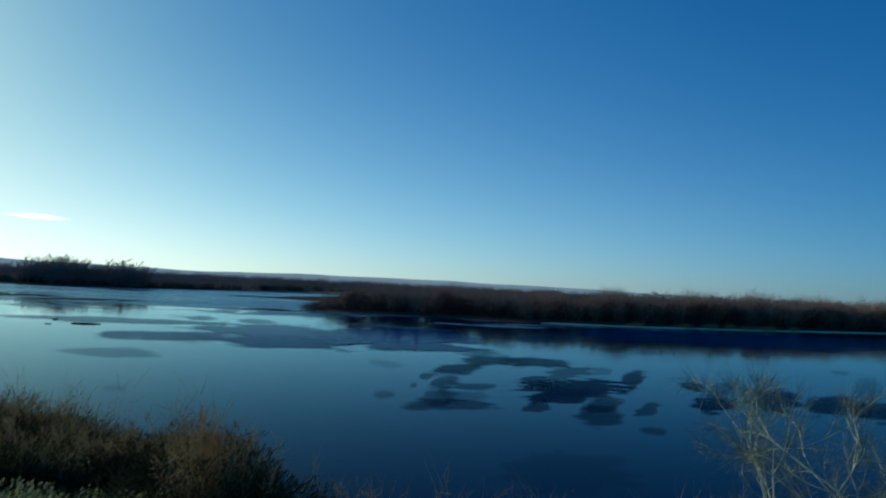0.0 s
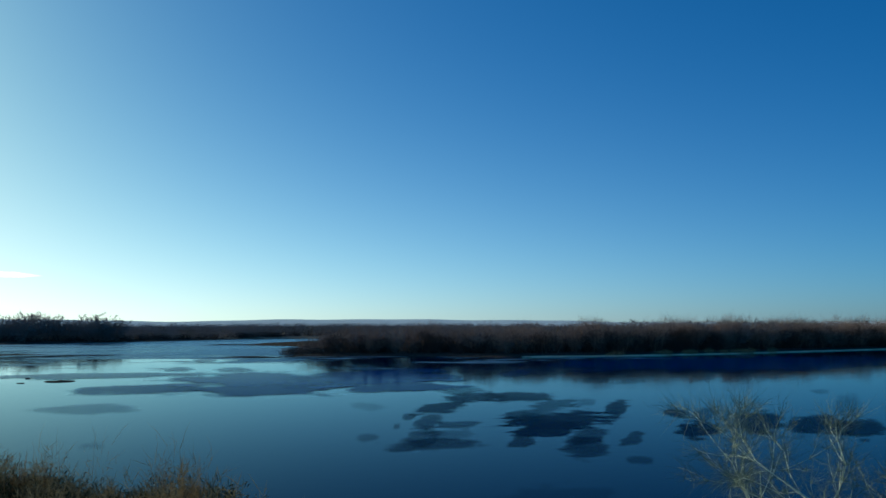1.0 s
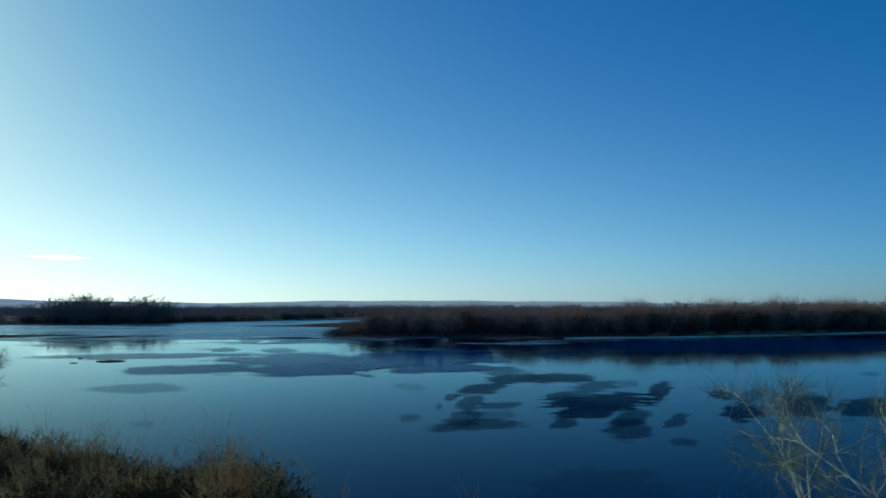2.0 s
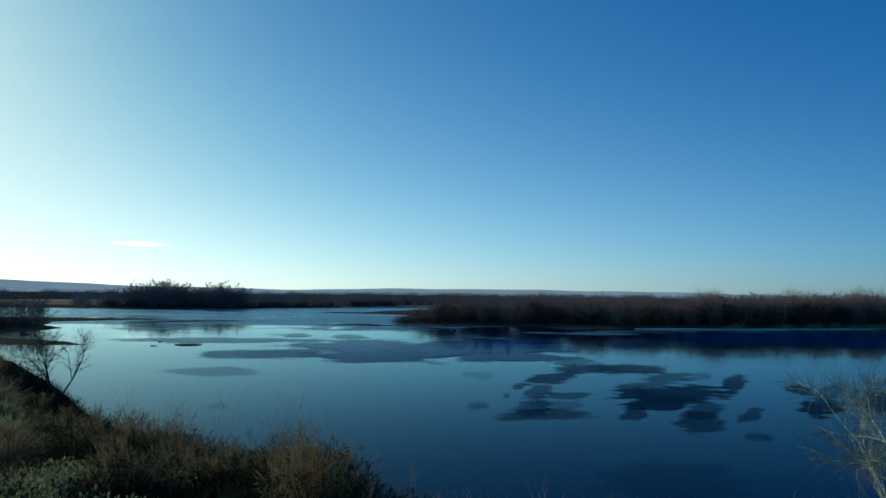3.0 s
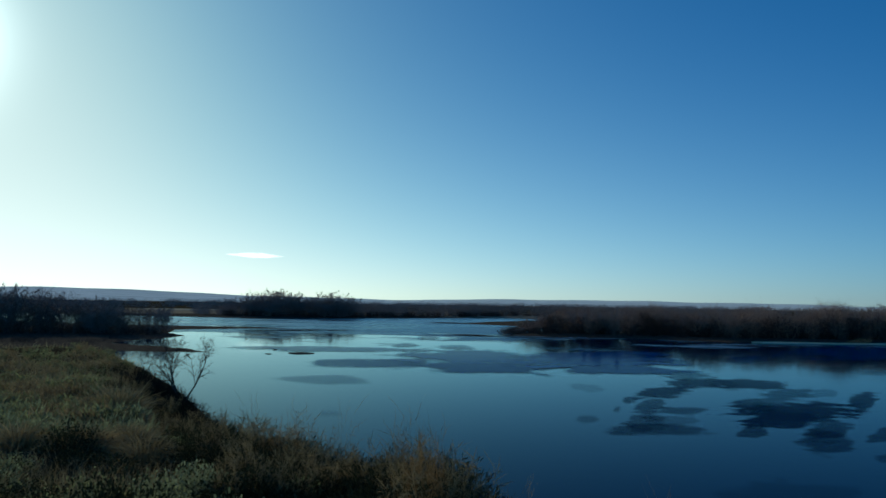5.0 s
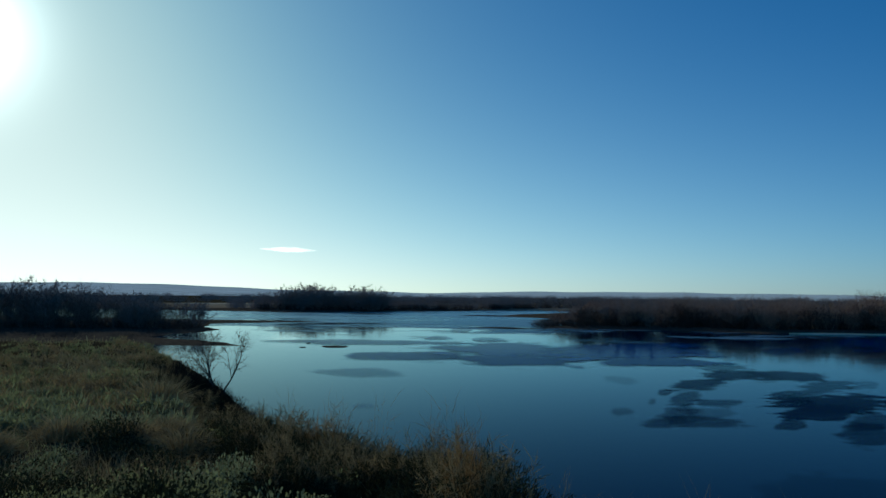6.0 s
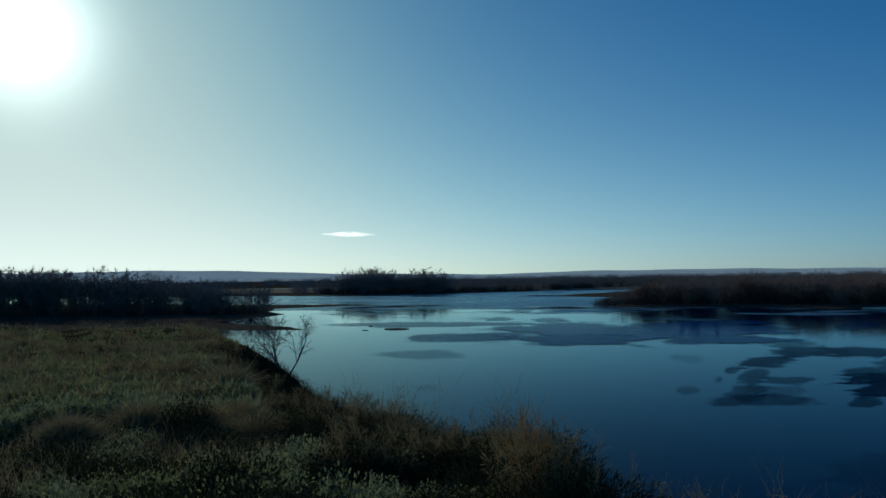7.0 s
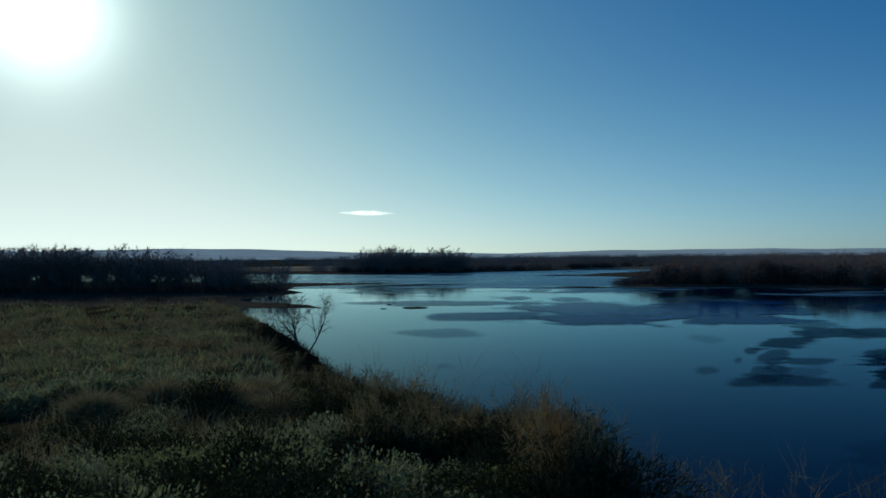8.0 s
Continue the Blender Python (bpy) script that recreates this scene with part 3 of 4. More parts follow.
def bare_tree(name, seed, height_, stems, spread, radius, depth, fork, twigs, twig_len, twig_w, bark, twig_mat, sides=6, wobble=0.1, leans=()):
    root = new(name)
    pieces, ends = limbs(seed, height_, stems, spread, radius, depth, fork, wobble, leans)
    for k in range(stems):
        part("trunk", tubes("trunk", [q[:4] for q in pieces if q[4] == 0 and q[5] == -k], sides + 2, bark), root)
    for k in sorted({q[5] for q in pieces if q[4] > 0}):
        part("limb", tubes("limb", [q[:4] for q in pieces if q[4] > 0 and q[5] == k], sides, bark), root)
    g = np.random.default_rng(seed)
    p = np.repeat(np.array([e[0] for e in ends]), twigs, 0)
    d = np.repeat(np.array([e[1] for e in ends]), twigs, 0)
    d = d + g.normal(0, 0.55, d.shape)
    d /= np.linalg.norm(d, axis=1)[:, None]
    ln = twig_len * g.uniform(0.4, 1.3, len(p))[:, None]
    p2 = p + d * ln
    p1 = (p + p2) / 2 + g.normal(0, 0.08 * twig_len, p.shape)
    w = twig_w * g.uniform(0.6, 1.2, len(p))
    part("crown", ribbons("crown", p, p1, p2, w, w * 0.75, twig_mat), root)
    return root


# pale tree that grows from the foot of the bank
z = float(height(5.65, 13.1))
ob = bare_tree("bare_tree", 12, 7.45 - z, 5, 0.36, 0.095, 3, 1.4, 12, 0.46, 0.0048, M_BARK_PALE, M_TWIG_PALE, 6, 0.26,
               [(-0.26, 0.05), (-0.06, -0.10), (0.06, 0.05), (0.24, 0.10), (0.44, -0.05)])
ob.matrix_basis = pose(5.65, 13.1, z, 0, 0, -22)
tagged(ob, "pale leafless tree with fine tangled branches on the bank", "tree")

# small dark tree on the headland's slope
ob = bare_tree("bare_tree", 12, 2.8, 3, 0.36, 0.07, 2, 1.6, 4, 0.42, 0.014, M_BARK, M_TWIG_DARK)
ob.matrix_basis = pose(-23.2, 36.0, float(height(-23.2, 36.0)), 0, 0, 10)
tagged(ob, "small dark leafless tree leaning from the headland's slope", "tree")

# trees of the far shore and of the mud bar
# crowns use the haze-lightened twigs, which also gives the veil near the sun
KINDS = [bare_tree("leafless_tree", 30 + i, 1.0, 3 + i % 2, 0.28, 0.018, 2, 1.7, 13, 0.10, 0.008, M_BARK, M_TWIG_HAZE, 3) for i in range(4)]
FAR_TREES = 0


def far_tree(x, y, h, label, group):
    global FAR_TREES
    k = FAR_TREES % 4
    m = pose(x, y, max(0.05, float(height(x, y))), 0, 0, FAR_TREES * 67)
    if FAR_TREES < 4:
        ob = KINDS[k]
        ob.matrix_basis = m
    else:
        ob = copy_thing(KINDS[k], m)
    ob.scale = (h, h, h)
    FAR_TREES += 1
    return tagged(ob, label, "tree", group)


g = random.Random(3)
for i in range(26):  # clump on the far shore
    t = i / 25
    x, y = -196 + 52 * t + g.uniform(-2, 2), 346 + 14 * t + g.uniform(-3, 12)
    h = 7.8 + 2.8 * math.exp(-((t - 0.33) / 0.16) ** 2) + 3.0 * math.exp(-((t - 0.82) / 0.07) ** 2) + g.uniform(-1, 0.6)
    far_tree(x, y, h, "dark leafless tree on the far shore", "far shore clump")
for i in range(34):  # flooded trees on the mud bar
    t = i / 33
    x, y = -116 - 95 * t + g.uniform(-3, 3), 166 - 26 * t + g.uniform(-4, 16)
    h = bar_top(x, y) * g.uniform(0.8, 1.02)
    far_tree(x, y, h, "dark leafless tree on a flooded mud bar", "mud bar trees")


for i in range(30):  # trees that rise out of the island's thicket
    x = -20 + 150 * i / 29 + g.uniform(-2.5, 2.5)
    y = np.interp(x, [q[0] for q in SHORE], [q[1] for q in SHORE]) + g.uniform(9, 26)
    far_tree(x, y, 6.2 + 1.4 * min(1, max(0, (x - 20) / 60)) + g.uniform(-0.5, 0.7), "leafless tree rising over the island's thicket", "island trees")

# ---- shore details ----
def strip(name, line, width, top, mat, label, category, seed):
    """A low irregular rim along a line on the plan."""
    pts = np.array(line, float)
    seg = np.concatenate([[0], np.cumsum(np.linalg.norm(np.diff(pts, axis=0), axis=1))])
    s = np.arange(0, seg[-1], 1.5)
    x, y = np.interp(s, seg, pts[:, 0]), np.interp(s, seg, pts[:, 1])
    verts, faces = [], []
    for i in range(len(s)):
        w = width * max(0.08, 0.55 + 0.9 * noise.noise(Vector((s[i] * 0.07, seed, 0)))) * min(1, i / 4, (len(s) - 1 - i) / 4 + 0.05)
        o = 0.9 * noise.noise(Vector((s[i] * 0.12, seed, 5)))
        for k, z in ((-0.5, -0.05), (-0.42, top), (0.42, top * 1.2), (0.5, -0.05)):
            r = math.hypot(x[i], y[i])
            d = o + k * w
            verts.append((x[i] * (1 + d / r), y[i] * (1 + d / r), z))
    for i in range(len(s) - 1):
        for k in range(3):
            faces.append((4 * i + k, 4 * i + 4 + k, 4 * i + 5 + k, 4 * i + 1 + k))
    return tagged(new(name, mesh_of(name, verts, faces, mat)), label, category, kind="structure")


strip("shore_ice", [(20, 208.5), (45, 214), (81, 231), (125, 257), (230, 318)], 4.6, 0.26, M_ICE, "thin pale rim of ice along the island shore", "ice", 1)
strip("flat_ice", [(-330, 462), (-305, 474), (-285, 478), (-258, 482)], 11, 1.05, M_ICE, "pale ice on the flooded flats of the far shore", "ice", 6)
strip("mud_rim", [(-60, 205), (-48, 210), (-36, 210.5), (-24, 212.5)], 1.8, 0.06, M_MUD, "dark wet mud rim at the island's tip", "mud", 2)


def mud_islet(x, y, length, depth, top, seed):
    bm = bmesh.new()
    bmesh.ops.create_icosphere(bm, subdivisions=3, radius=1)
    for v in bm.verts:
        k = 1 + 0.35 * noise.noise(v.co * 1.7 + Vector((seed, 0, 0)))
        v.co = Vector((v.co.x * length / 2 * k, v.co.y * depth / 2 * k, v.co.z * top * k))
    me = bpy.data.meshes.new("mud_islet")
    bm.to_mesh(me)
    bm.free()
    me.materials.append(M_MUD)
    me.shade_smooth()
    ob = new("mud_islet", me)
    ob.matrix_basis = pose(x, y, 0)
    return tagged(ob, "low dark mud islet just above the calm water", "islet", "mud islets")


mud_islet(-58, 124.5, 4.6, 3.0, 0.16, 1)
mud_islet(-62, 121.0, 1.2, 0.8, 0.10, 2)
mud_islet(-66, 131, 1.0, 0.8, 0.12, 3)
mud_islet(-49, 209, 14, 5, 0.25, 4)
mud_islet(-80, 318, 24, 6, 0.35, 5)


# ---- cloud low over the horizon ----
def cloud(az, el, length, thick, seed):
    r = 4300.0
    bm = bmesh.new()
    bmesh.ops.create_icosphere(bm, subdivisions=4, radius=1)
    thickness = [abs(v.co.y) ** 1.6 for v in bm.verts]
    for v in bm.verts:
        k = 1 + 0.30 * noise.noise(Vector((v.co.x * 2.5, v.co.y, v.co.z * 2 + seed)))
        end = 1 - 0.55 * abs(v.co.x)
        v.co = Vector((v.co.x * length / 2, v.co.y * length * 0.12 * k, v.co.z * thick / 2 * k * end))
    me = bpy.data.meshes.new("cloud")
    bm.to_mesh(me)
    bm.free()
    me.attributes.new("body", "FLOAT", "POINT").data.foreach_set("value", thickness)
    me.materials.append(M_CLOUD)
    me.shade_smooth()
    ob = new("cloud", me)
    a = radians(az)
    ob.matrix_basis = pose(r * math.sin(a), r * math.cos(a), 9 + r * math.tan(radians(el)), 0, 1.0, -az)
    return tagged(ob, "thin white lens-shaped cloud low over the horizon", "cloud", kind="structure")


cloud(-28.15, 2.92, 300, 30, 3)


# ---- near bank: grass and herbs ----
def blades(name, count, region, size, width, lean, mat, label, keep=None, seed=1):
    g = np.random.default_rng(seed)
    (r0, r1), (a0, a1) = region
    r = r0 * (r1 / r0) ** g.uniform(0, 1, count)
    a = np.radians(g.uniform(a0, a1, count))
    x, y = r * np.sin(a), r * np.cos(a)
    ok = keep(x, y, outside(x, y, PLATEAU))
    x, y, r = x[ok], y[ok], r[ok]
    z = height(x, y)
    n = len(x)
    L = size * g.uniform(0.45, 1.25, n) * (0.75 + 0.5 * (waves(x, y, 0.9, 6) + 1) / 2)
    p0 = np.stack([x, y, z - 0.02], 1)
    t = g.normal(0, lean, (n, 2)) + np.array([0.10, -0.05])
    p2 = p0 + np.stack([t[:, 0] * L, t[:, 1] * L, L], 1)
    p1 = p0 + np.stack([t[:, 0] * L * 0.3, t[:, 1] * L * 0.3, L * 0.6], 1)
    w = width * g.uniform(0.6, 1.4, n) * np.maximum(1, r / 14)
    return tagged(new(name, ribbons(name, p0, p1, p2, w, w * 0.8, mat)), label, "grass", kind="stuff")


EDGE = lambda x, y, d: (d < np.where(np.hypot(x, y) > 15, -0.3, 1.3)) & (d > -1.6 - 1.2 * waves(x, y, 2.0, 3))
blades("green_grass", 42000, ((4.5, 62), (-62, 0)), 0.13, 0.009, 0.55, M_GRASS_GREEN, "short green and grey-green grass on the bank", lambda x, y, d: (d < np.where(np.hypot(x, y) > 15, -0.9, 0.4)) & (waves(x, y, 0.8, 44) > -0.25), 1)
blades("dry_grass", 46000, ((8.4, 62), (-62, -14.5)), 0.30, 0.005, 0.55, M_GRASS_DRY, "tall dry tan grass along the bank's edge", lambda x, y, d: EDGE(x, y, d) & (RNG.uniform(size=len(x)) < 0.25 + 0.75 * (waves(x, y, 1.3, 12) > 0.0)), 3)


blades("tan_grass", 20000, ((9, 58), (-62, -20)), 0.34, 0.007, 0.4, M_GRASS_DRY, "patches of tan dry grass on the bank's crest", lambda x, y, d: (d < -0.4) & (waves(x, y, 2.6, 21) > 0.15), 7)


blades("crest_grass", 13000, ((20, 42), (-60, -37)), 0.5, 0.008, 0.45, M_GRASS_DRY, "tall tan grass on the far end of the bank", lambda x, y, d: (d < -1.0) & (waves(x, y, 2.2, 9) > RNG.normal(0.0, 0.4, len(x))), 12)
blades("rim_grass", 9000, ((15, 50), (-50, -29)), 0.34, 0.006, 0.45, M_RUST, "russet dry grass along the headland's rim", lambda x, y, d: (d < 0.5) & (d > -1.2), 8)


# near-black blades put the scarp's shade into the grass colour
blades("scarp_grass", 15000, ((14, 46), (-42, -29)), 0.42, 0.007, 0.5, M_SCARP_SHADE, "dead grass down the headland's cut edge, blackened for the scarp's shade", lambda x, y, d: (d < 2.6) & (d > 0.0), 17)


def leafy_clump(name, seed, size, leaves, leaf, mat, stalks=0, stalk_mat=None, wide=(0.35, 0.75)):
    """A low plant: many small leaves over a dome, and upright dry stalks where it has them."""
    g = np.random.default_rng(seed)
    root = new(name)
    d = g.normal(size=(leaves, 3))
    d[:, 2] = np.abs(d[:, 2]) * 0.9
    d /= np.linalg.norm(d, axis=1)[:, None]
    rad = size * g.uniform(0.35, 1.0, leaves) ** 0.6
    lump = 1 + 0.25 * np.sin(d[:, 0] * 5 + seed) * np.cos(d[:, 1] * 4 - seed)
    p0 = d * (rad * lump)[:, None] * np.array([1, 1, 0.8])
    out = d + g.normal(0, 0.6, (leaves, 3)) + np.array([0, 0, 0.3])
    out /= np.linalg.norm(out, axis=1)[:, None]
    ln = leaf * g.uniform(0.5, 1.3, leaves)[:, None]
    p2 = p0 + out * ln
    p1 = (p0 + p2) / 2 + np.array([0, 0, 0.15]) * ln
    w = leaf * g.uniform(*wide, leaves)
    part("foliage", ribbons("foliage", p0, p1, p2, w * 0.5, w, mat), root)
    n = 14 + stalks
    a = g.uniform(0, 2 * math.pi, n)
    k = g.uniform(0, 0.6, n) * size
    s0 = np.stack([np.cos(a) * k * 0.3, np.sin(a) * k * 0.3, np.full(n, -0.05)], 1)
    hh = np.where(np.arange(n) < 14, 0.75 * size, size * g.uniform(0.7, 1.1, n))
    s2 = np.stack([np.cos(a) * k, np.sin(a) * k, hh], 1)
    s1 = (s0 + s2) / 2 + g.normal(0, 0.04 * size, (n, 3))
    w = np.full(n, 0.005)
    part("stem", ribbons("stem", s0, s1, s2, w, w * 0.8, stalk_mat or mat), root)
    if stalks:
        q = np.repeat(s2[14:], 44, 0)
        q = q + (np.repeat(s0[14:], 44, 0) - q) * g.uniform(0, 0.5, len(q))[:, None]
        e = q + g.normal(0, 0.045, q.shape) + np.array([0, 0, 0.04])
        w = np.full(len(q), 0.0035)
        part("seed_tuft", ribbons("seed_tuft", q, (q + e) / 2, e, w * 0.5, w, stalk_mat), root, "russet dry seed heads")
    return root


def scatter(kinds, labels, category, group, places, sizes, seed, sink=0.03):
    g = random.Random(seed)
    for i, (x, y) in enumerate(places):
        k = i if i < len(kinds) else g.randrange(len(kinds))
        f = g.uniform(*sizes)
        m = pose(x, y, float(height(x, y)) - sink, g.uniform(-8, 8), g.uniform(-8, 8), g.uniform(0, 360))
        if i < len(kinds):
            ob = kinds[k]
            ob.matrix_basis = m
        else:
            ob = copy_thing(kinds[k], m)
        ob.scale = (f, f, f * g.uniform(0.7, 1.35))
        tagged(ob, labels[k], category, group)


def on_bank(count, r0, r1, a0, a1, keep, seed):
    g = random.Random(seed)
    got = []
    while len(got) < count:
        r, a = r0 * (r1 / r0) ** g.random(), radians(g.uniform(a0, a1))
        x, y = r * math.sin(a), r * math.cos(a)
        if keep(x, y, float(outside(np.array(x), np.array(y), PLATEAU))):
            got.append((x, y))
    return got


# every second kind is darkened to give shadow gaps between the clumps
HERBS = [leafy_clump("herb_clump", 60 + i, 0.40, 850, 0.034, (M_HERB, M_HERB_SHADE, M_GRASS_GREEN, M_HERB_SHADE)[i]) for i in range(4)]
HERB_LABELS = ["grey-green leafy herb clump on the bank", "green leafy herb clump on the bank, darkened to read as a shadow gap", "dull green leafy weed clump on the bank", "green leafy herb clump on the bank, darkened to read as a shadow gap"]
scatter(HERBS, HERB_LABELS, "herb", "herb clumps", on_bank(290, 5.0, 22, -60, -12, lambda x, y, d: d < -0.2, 5), (0.5, 1.25), 6)
# leaves in the shade colour: these bushes turn their unlit side to the eye
WEEDS = [leafy_clump("weed_bush", 80 + i, 0.42, 2200, 0.05, M_HERB_SHADE, 8, M_GRASS_DRY if i % 2 else M_RUST, (0.12, 0.26)) for i in range(4)]
scatter(WEEDS, ["bushy dark weed with russet dry seed heads at the bank's edge"] * 4, "weed", "weed bushes", on_bank(46, 8.2, 13.5, -32, -15, lambda x, y, d: -2.0 < d < 0.1, 8), (0.75, 1.3), 9)


# willow shoots that rise from the slope below the edge
SHOOTS = [shrub_kind("willow_shoot", 140 + i, (1.7, 2.3, 3.0)[i], 0.45, 12, 22, 0.014, M_TWIG_PALE, M_GRASS_DRY) for i in range(3)]
for i, (x, y, k) in enumerate(((-0.75, 8.0, 0), (-0.1, 8.6, 1), (0.45, 8.3, 2), (-1.7, 9.6, 1), (1.0, 8.9, 2), (3.1, 11.8, 2), (3.6, 12.6, 2), (-1.2, 8.9, 0))):
    z = float(height(x, y)) - 0.1
    r = math.hypot(x, y)
    want = EYE - r * (0.235 if i != 3 else 0.22)  # the tips' height
    m = pose(x, y, z, 0, 0, i * 50)
    ob = SHOOTS[i] if i < 3 else copy_thing(SHOOTS[k], m)
    if i < 3:
        ob.matrix_basis = m
        k = i
    f = (want - z) / (1.7, 2.3, 3.0)[k]
    ob.scale = (min(1.0, f), min(1.0, f), f)
    tagged(ob, "thin pale willow shoots on the bank's slope", "sapling", "willow shoots")


# low herbs of the farther bank, past those that stand singly
def herb_carpet(count, r0, r1, seed, mat, label):
    g = np.random.default_rng(seed)
    got = []
    for x, y in on_bank(count, r0, r1, -60, -26, lambda x, y, d: d < -0.6, seed):
        n = 90
        size = g.uniform(0.16, 0.34) * (1 + (r0 > 15) * 0.3)
        d = g.normal(size=(n, 3))
        d[:, 2] = np.abs(d[:, 2])
        d /= np.linalg.norm(d, axis=1)[:, None]
        p0 = d * size * g.uniform(0.5, 1, (n, 1)) + np.array([x, y, float(height(x, y))])
        p2 = p0 + (d + g.normal(0, 0.6, (n, 3))) * 0.10
        w = np.full(n, 0.03)
        got.append((p0, (p0 + p2) / 2, p2, w * 0.6, w))
    cols = [np.concatenate([q[i] for q in got]) for i in range(5)]
    return tagged(new("herb_carpet", ribbons("herb_carpet", *cols, mat)), label, "herbs", kind="stuff")


herb_carpet(520, 15, 24, 31, M_HERB, "grey-green low herbs farther along the bank")
herb_carpet(420, 18, 48, 32, M_RUST, "russet low herbs on the headland's crest")
herb_carpet(520, 18, 48, 33, M_GRASS_GREEN, "dull green low herbs on the headland's crest")


# tall dry weeds that stand over the edge
DRY = [shrub_kind("dry_weed", 170 + i, 1.0, 0.22, 7, 16, 0.006, M_GRASS_DRY, M_RUST) for i in range(2)]
for i, (az, r, top) in enumerate(((-17.6, 9.7, -6.9), (-18.6, 9.8, -7.6), (-22.6, 10.8, -6.8), (-25.4, 11.6, -6.9), (-28.4, 12.2, -6.4), (-16.2, 9.4, -8.0))):
    x, y = r * math.sin(radians(az)), r * math.cos(radians(az))
    z = float(height(x, y)) - 0.05
    m = pose(x, y, z, 0, 0, i * 80)
    ob = DRY[i] if i < 2 else copy_thing(DRY[i % 2], m)
    ob.matrix_basis = m
    ob.scale = (1, 1, EYE + r * math.tan(radians(top)) - z)
    tagged(ob, "tall thin dry weed with wispy brown stalks", "weed", "tall dry weeds")


# the weeds that crown the edge, each as tall as it stands over the water
# near-black leaves hold the shade of the side turned from the sun
EDGE_WEEDS = [leafy_clump("edge_weed", 180 + i, 0.62, 3600, 0.06, M_HERB_SHADE, (12, 16, 8)[i], (M_RUST, M_GRASS_DRY, M_RUST)[i], (0.06, 0.14)) for i in range(3)]
g = random.Random(77)
for i in range(26):
    az = -33.0 + 17.6 * i / 25 + g.uniform(-0.3, 0.3)
    a = radians(az)
    r = 7.0
    while outside(np.array(r * math.sin(a)), np.array(r * math.cos(a)), PLATEAU) < -0.25:
        r += 0.1
    x, y = r * math.sin(a), r * math.cos(a)
    z = float(height(x, y)) - 0.03
    top = np.interp(az, (-33, -31, -28.5, -26.5, -25, -22, -19.8, -18.5, -17, -15.3, -14, -12.5), (-7.5, -7.3, -7.4, -7.8, -9.2, -10.2, -10.2, -9.5, -9.5, -10.6, -11.6, -12)) - g.uniform(-0.1, 0.7)
    f = min(1.5, max(0.4, (EYE + r * math.tan(radians(top)) - z) / 0.62))
    ob = copy_thing(EDGE_WEEDS[i % 3], pose(x, y, z, 0, 0, i * 77)) if i > 2 else EDGE_WEEDS[i]
    ob.matrix_basis = pose(x, y, z, 0, 0, i * 77)
    ob.scale = (f * 1.05, f * 1.05, f)
    tagged(ob, "bushy dark weed with russet dry seed heads at the bank's edge", "weed", "weed bushes")


# weeds along the headland's rim
for i, (x, y) in enumerate(on_bank(34, 17, 42, -41, -28, lambda x, y, d: -1.3 < d < 0.2, 55)):
    f = g.uniform(0.7, 1.25)
    ob = copy_thing(EDGE_WEEDS[1 + i % 2], pose(x, y, float(height(x, y)) - 0.05, 0, 0, i * 91))
    ob.scale = (f, f, f * g.uniform(0.6, 1.0))
    tagged(ob, "bushy dull weed with dry seed heads on the headland's rim", "weed", "rim weeds")


# thorn scrub that crowns the headland's cut edge, the scarp's shade in its black
THORNS = [leafy_clump("thorn_scrub", 400 + i, 0.5, 2600, 0.07, M_SCARP_SHADE, 12, M_SCARP_SHADE, (0.07, 0.15)) for i in range(2)]
for i in range(44):
    t = (i // 2) / 21
    az, r = -30.5 - 5.4 * t + g.uniform(-0.25, 0.25), 15.4 + 11.5 * t ** 1.2
    a = radians(az)
    while outside(np.array(r * math.sin(a)), np.array(r * math.cos(a)), PLATEAU) < 0.1 + 0.7 * (i % 2) and r < 45:
        r += 0.2
    m = pose(r * math.sin(a), r * math.cos(a), float(height(r * math.sin(a), r * math.cos(a))) - 0.05, 0, 0, i * 71)
    ob = THORNS[i] if i < 2 else copy_thing(THORNS[i % 2], m)
    ob.matrix_basis = m
    f = g.uniform(0.9, 1.5)
    ob.scale = (f, f, f * g.uniform(0.6, 1.0))
    tagged(ob, "low thorn scrub along the headland's cut edge, blackened for the scarp's shade", "scrub", "thorn scrub")


# rusty orange weeds that stand out on the near edge
ORANGE = [leafy_clump("orange_weed", 420 + i, 0.5, 1500, 0.07, M_ORANGE, 16, M_ORANGE, (0.06, 0.13)) for i in range(2)]
for i, (az, el, f) in enumerate(((-17.3, -9.7, 0.62), (-16.4, -10.6, 0.55), (-26.8, -8.4, 0.55), (-26.1, -9.2, 0.5))):
    a = radians(az)
    r = 7.0
    while outside(np.array(r * math.sin(a)), np.array(r * math.cos(a)), PLATEAU) < -0.3:
        r += 0.1
    x, y = r * math.sin(a), r * math.cos(a)
    z = float(height(x, y)) - 0.03
    m = pose(x, y, z, 0, 0, i * 63)
    ob = ORANGE[i] if i < 2 else copy_thing(ORANGE[i % 2], m)
    ob.matrix_basis = m
    ob.scale = (f, f, max(0.5, (EYE + r * math.tan(radians(el)) - z) / 0.52))
    tagged(ob, "rusty orange dry weed at the bank's edge", "weed", "orange weeds")


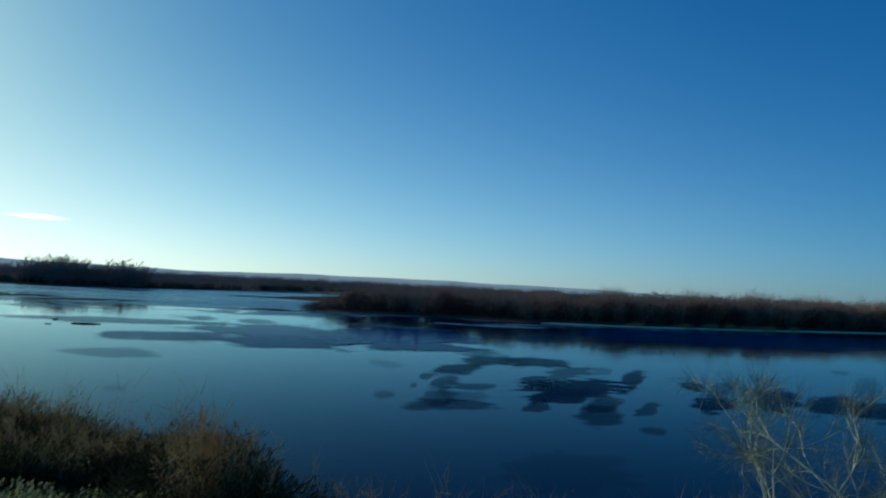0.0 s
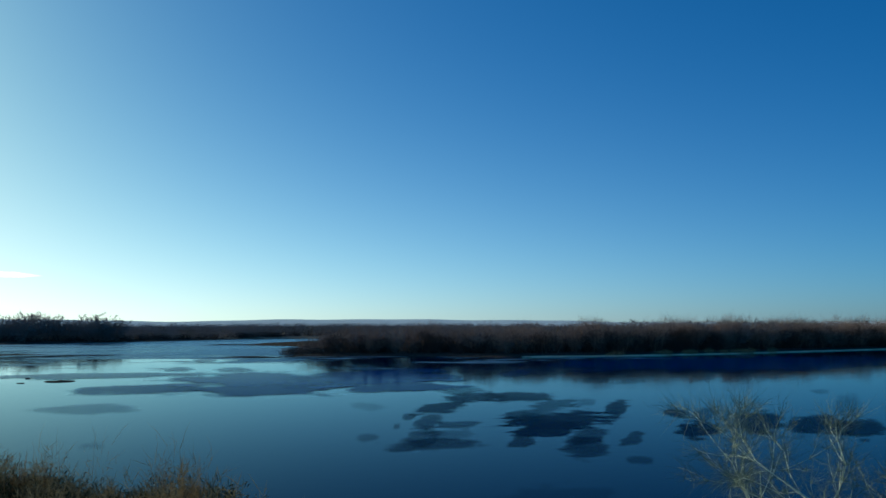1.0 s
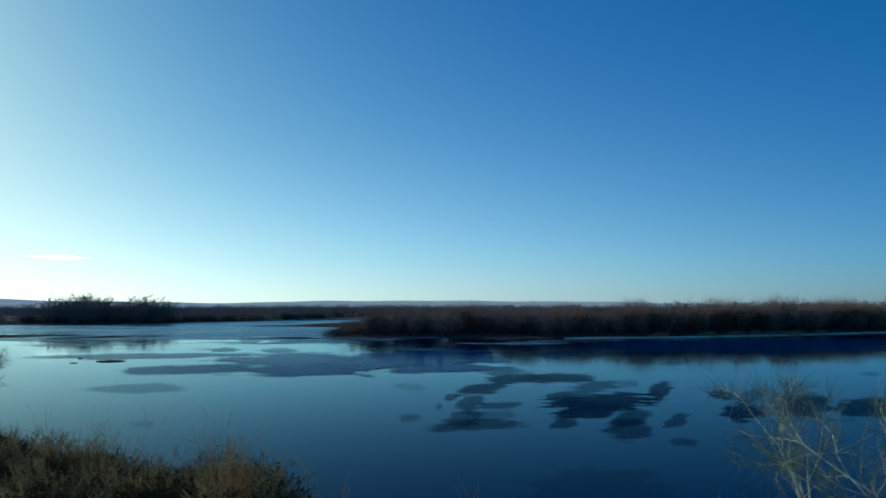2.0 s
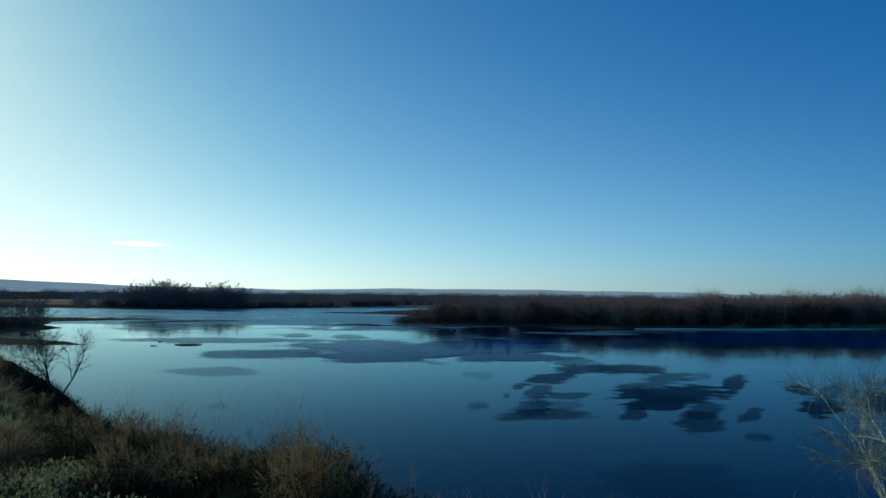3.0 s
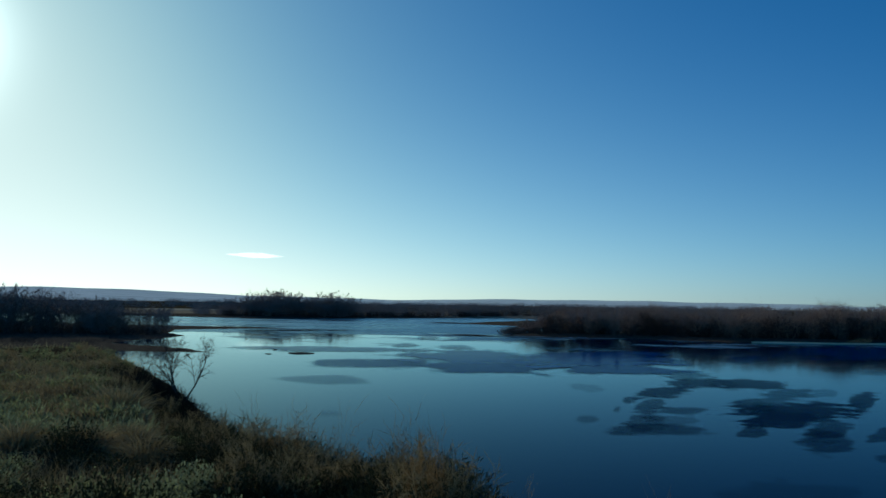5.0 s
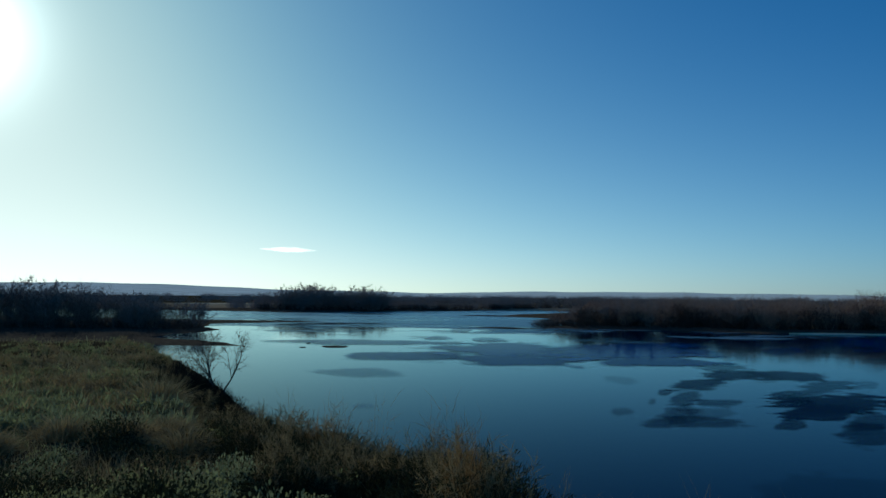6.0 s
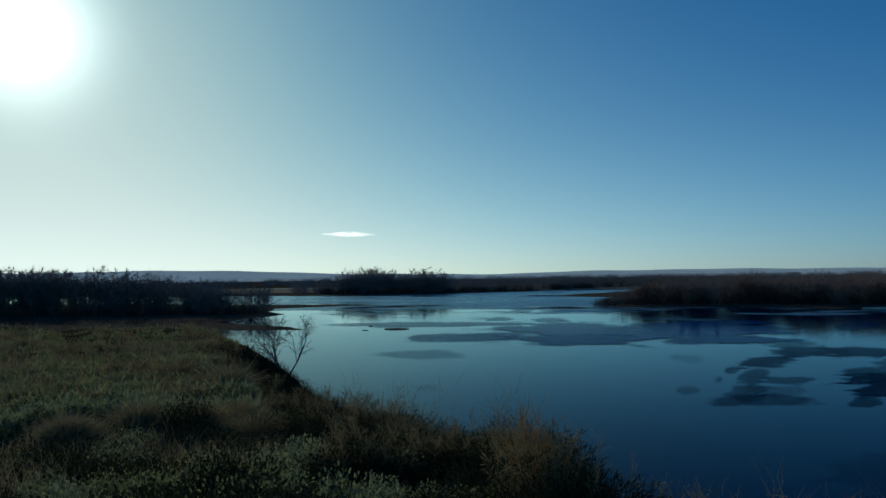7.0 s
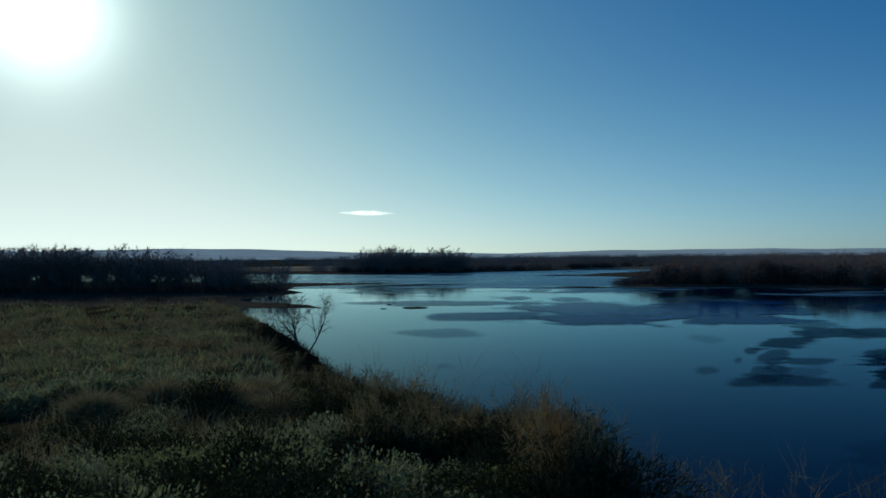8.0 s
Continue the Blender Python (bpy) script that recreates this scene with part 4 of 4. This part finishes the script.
# dry grass tussocks on the crest
def tussock_kind(seed, mat):
    g = np.random.default_rng(seed)
    n = 420
    a = g.uniform(0, 2 * math.pi, n)
    k = np.sqrt(g.uniform(0, 1, n)) * 0.22
    p0 = np.stack([np.cos(a) * k, np.sin(a) * k, np.full(n, -0.04)], 1)
    out = k * 1.6 + g.uniform(0, 0.16, n)
    h = 0.52 * g.uniform(0.5, 1.1, n) * (1 - 0.9 * (k / 0.3) ** 2)
    p1 = p0 + np.stack([np.cos(a) * out * 0.4, np.sin(a) * out * 0.4, h * 0.75], 1)
    p2 = p0 + np.stack([np.cos(a) * out, np.sin(a) * out, h], 1) + g.normal(0, 0.05, (n, 3))
    w = np.full(n, 0.012)
    return new("grass_tussock", ribbons("grass_tussock", p0, p1, p2, w, w * 0.8, mat))


TUSSOCKS = [tussock_kind(300, M_GRASS_DRY), tussock_kind(301, M_GRASS_DRY), tussock_kind(302, M_RUST)]
g = random.Random(41)
SPOTS = [(-36.7, 21.0, 1.6), (-36.2, 21.8, 1.2), (-36.6, 29.0, 1.5), (-35.9, 31.0, 1.2), (-40.0, 20.0, 1.0), (-48.2, 40.0, 1.5), (-49.0, 38.0, 1.2), (-37.5, 33.5, 1.3)]
while len(SPOTS) < 64:
    az, r = g.uniform(-53, -30), 13 * (40 / 13) ** g.random()
    x, y = r * math.sin(radians(az)), r * math.cos(radians(az))
    if float(outside(np.array(x), np.array(y), PLATEAU)) < -0.3 and waves(x, y, 4.0, 33) > -0.1:
        SPOTS.append((az, r, g.uniform(0.5, 1.15)))
for i, (az, r, f) in enumerate(SPOTS):
    x, y = r * math.sin(radians(az)), r * math.cos(radians(az))
    m = pose(x, y, float(height(x, y)) - 0.02, 0, 0, i * 53)
    ob = TUSSOCKS[i] if i < 3 else copy_thing(TUSSOCKS[i % 3], m)
    ob.matrix_basis = m
    ob.scale = (f, f, f * g.uniform(0.8, 1.1))
    tagged(ob, "russet dry grass tussock on the bank's crest" if i % 3 == 2 else "tan dry grass tussock on the bank's crest", "grass tussock", "grass tussocks")


# white scraps caught in the weeds
def scrap(az, el, size, seed):
    a = radians(az)
    r = 5.0
    while EYE + r * math.tan(radians(el)) > float(height(r * math.sin(a), r * math.cos(a))) + 0.22:
        r += 0.1
    bm = bmesh.new()
    bmesh.ops.create_icosphere(bm, subdivisions=2, radius=size / 2)
    for v in bm.verts:
        v.co *= 1 + 0.7 * noise.noise(v.co * 40 + Vector((seed, 0, 0)))
        v.co.z *= 0.55
    me = bpy.data.meshes.new("litter_scrap")
    bm.to_mesh(me)
    bm.free()
    me.materials.append(M_SCRAP)
    ob = new("litter_scrap", me)
    ob.matrix_basis = pose(r * math.sin(a), r * math.cos(a), EYE + r * math.tan(radians(el)), 20, 30, seed * 40)
    return tagged(ob, "small crumpled white scrap caught in the weeds", "litter", "litter scraps")


M_SCRAP = material("white crumpled film", (0.7, 0.7, 0.7), (0.85, 0.85, 0.85), 8.0, 0.8, 0.002, 6)
scrap(-40.5, -13.8, 0.05, 2)
scrap(-29.6, -11.7, 0.05, 3)
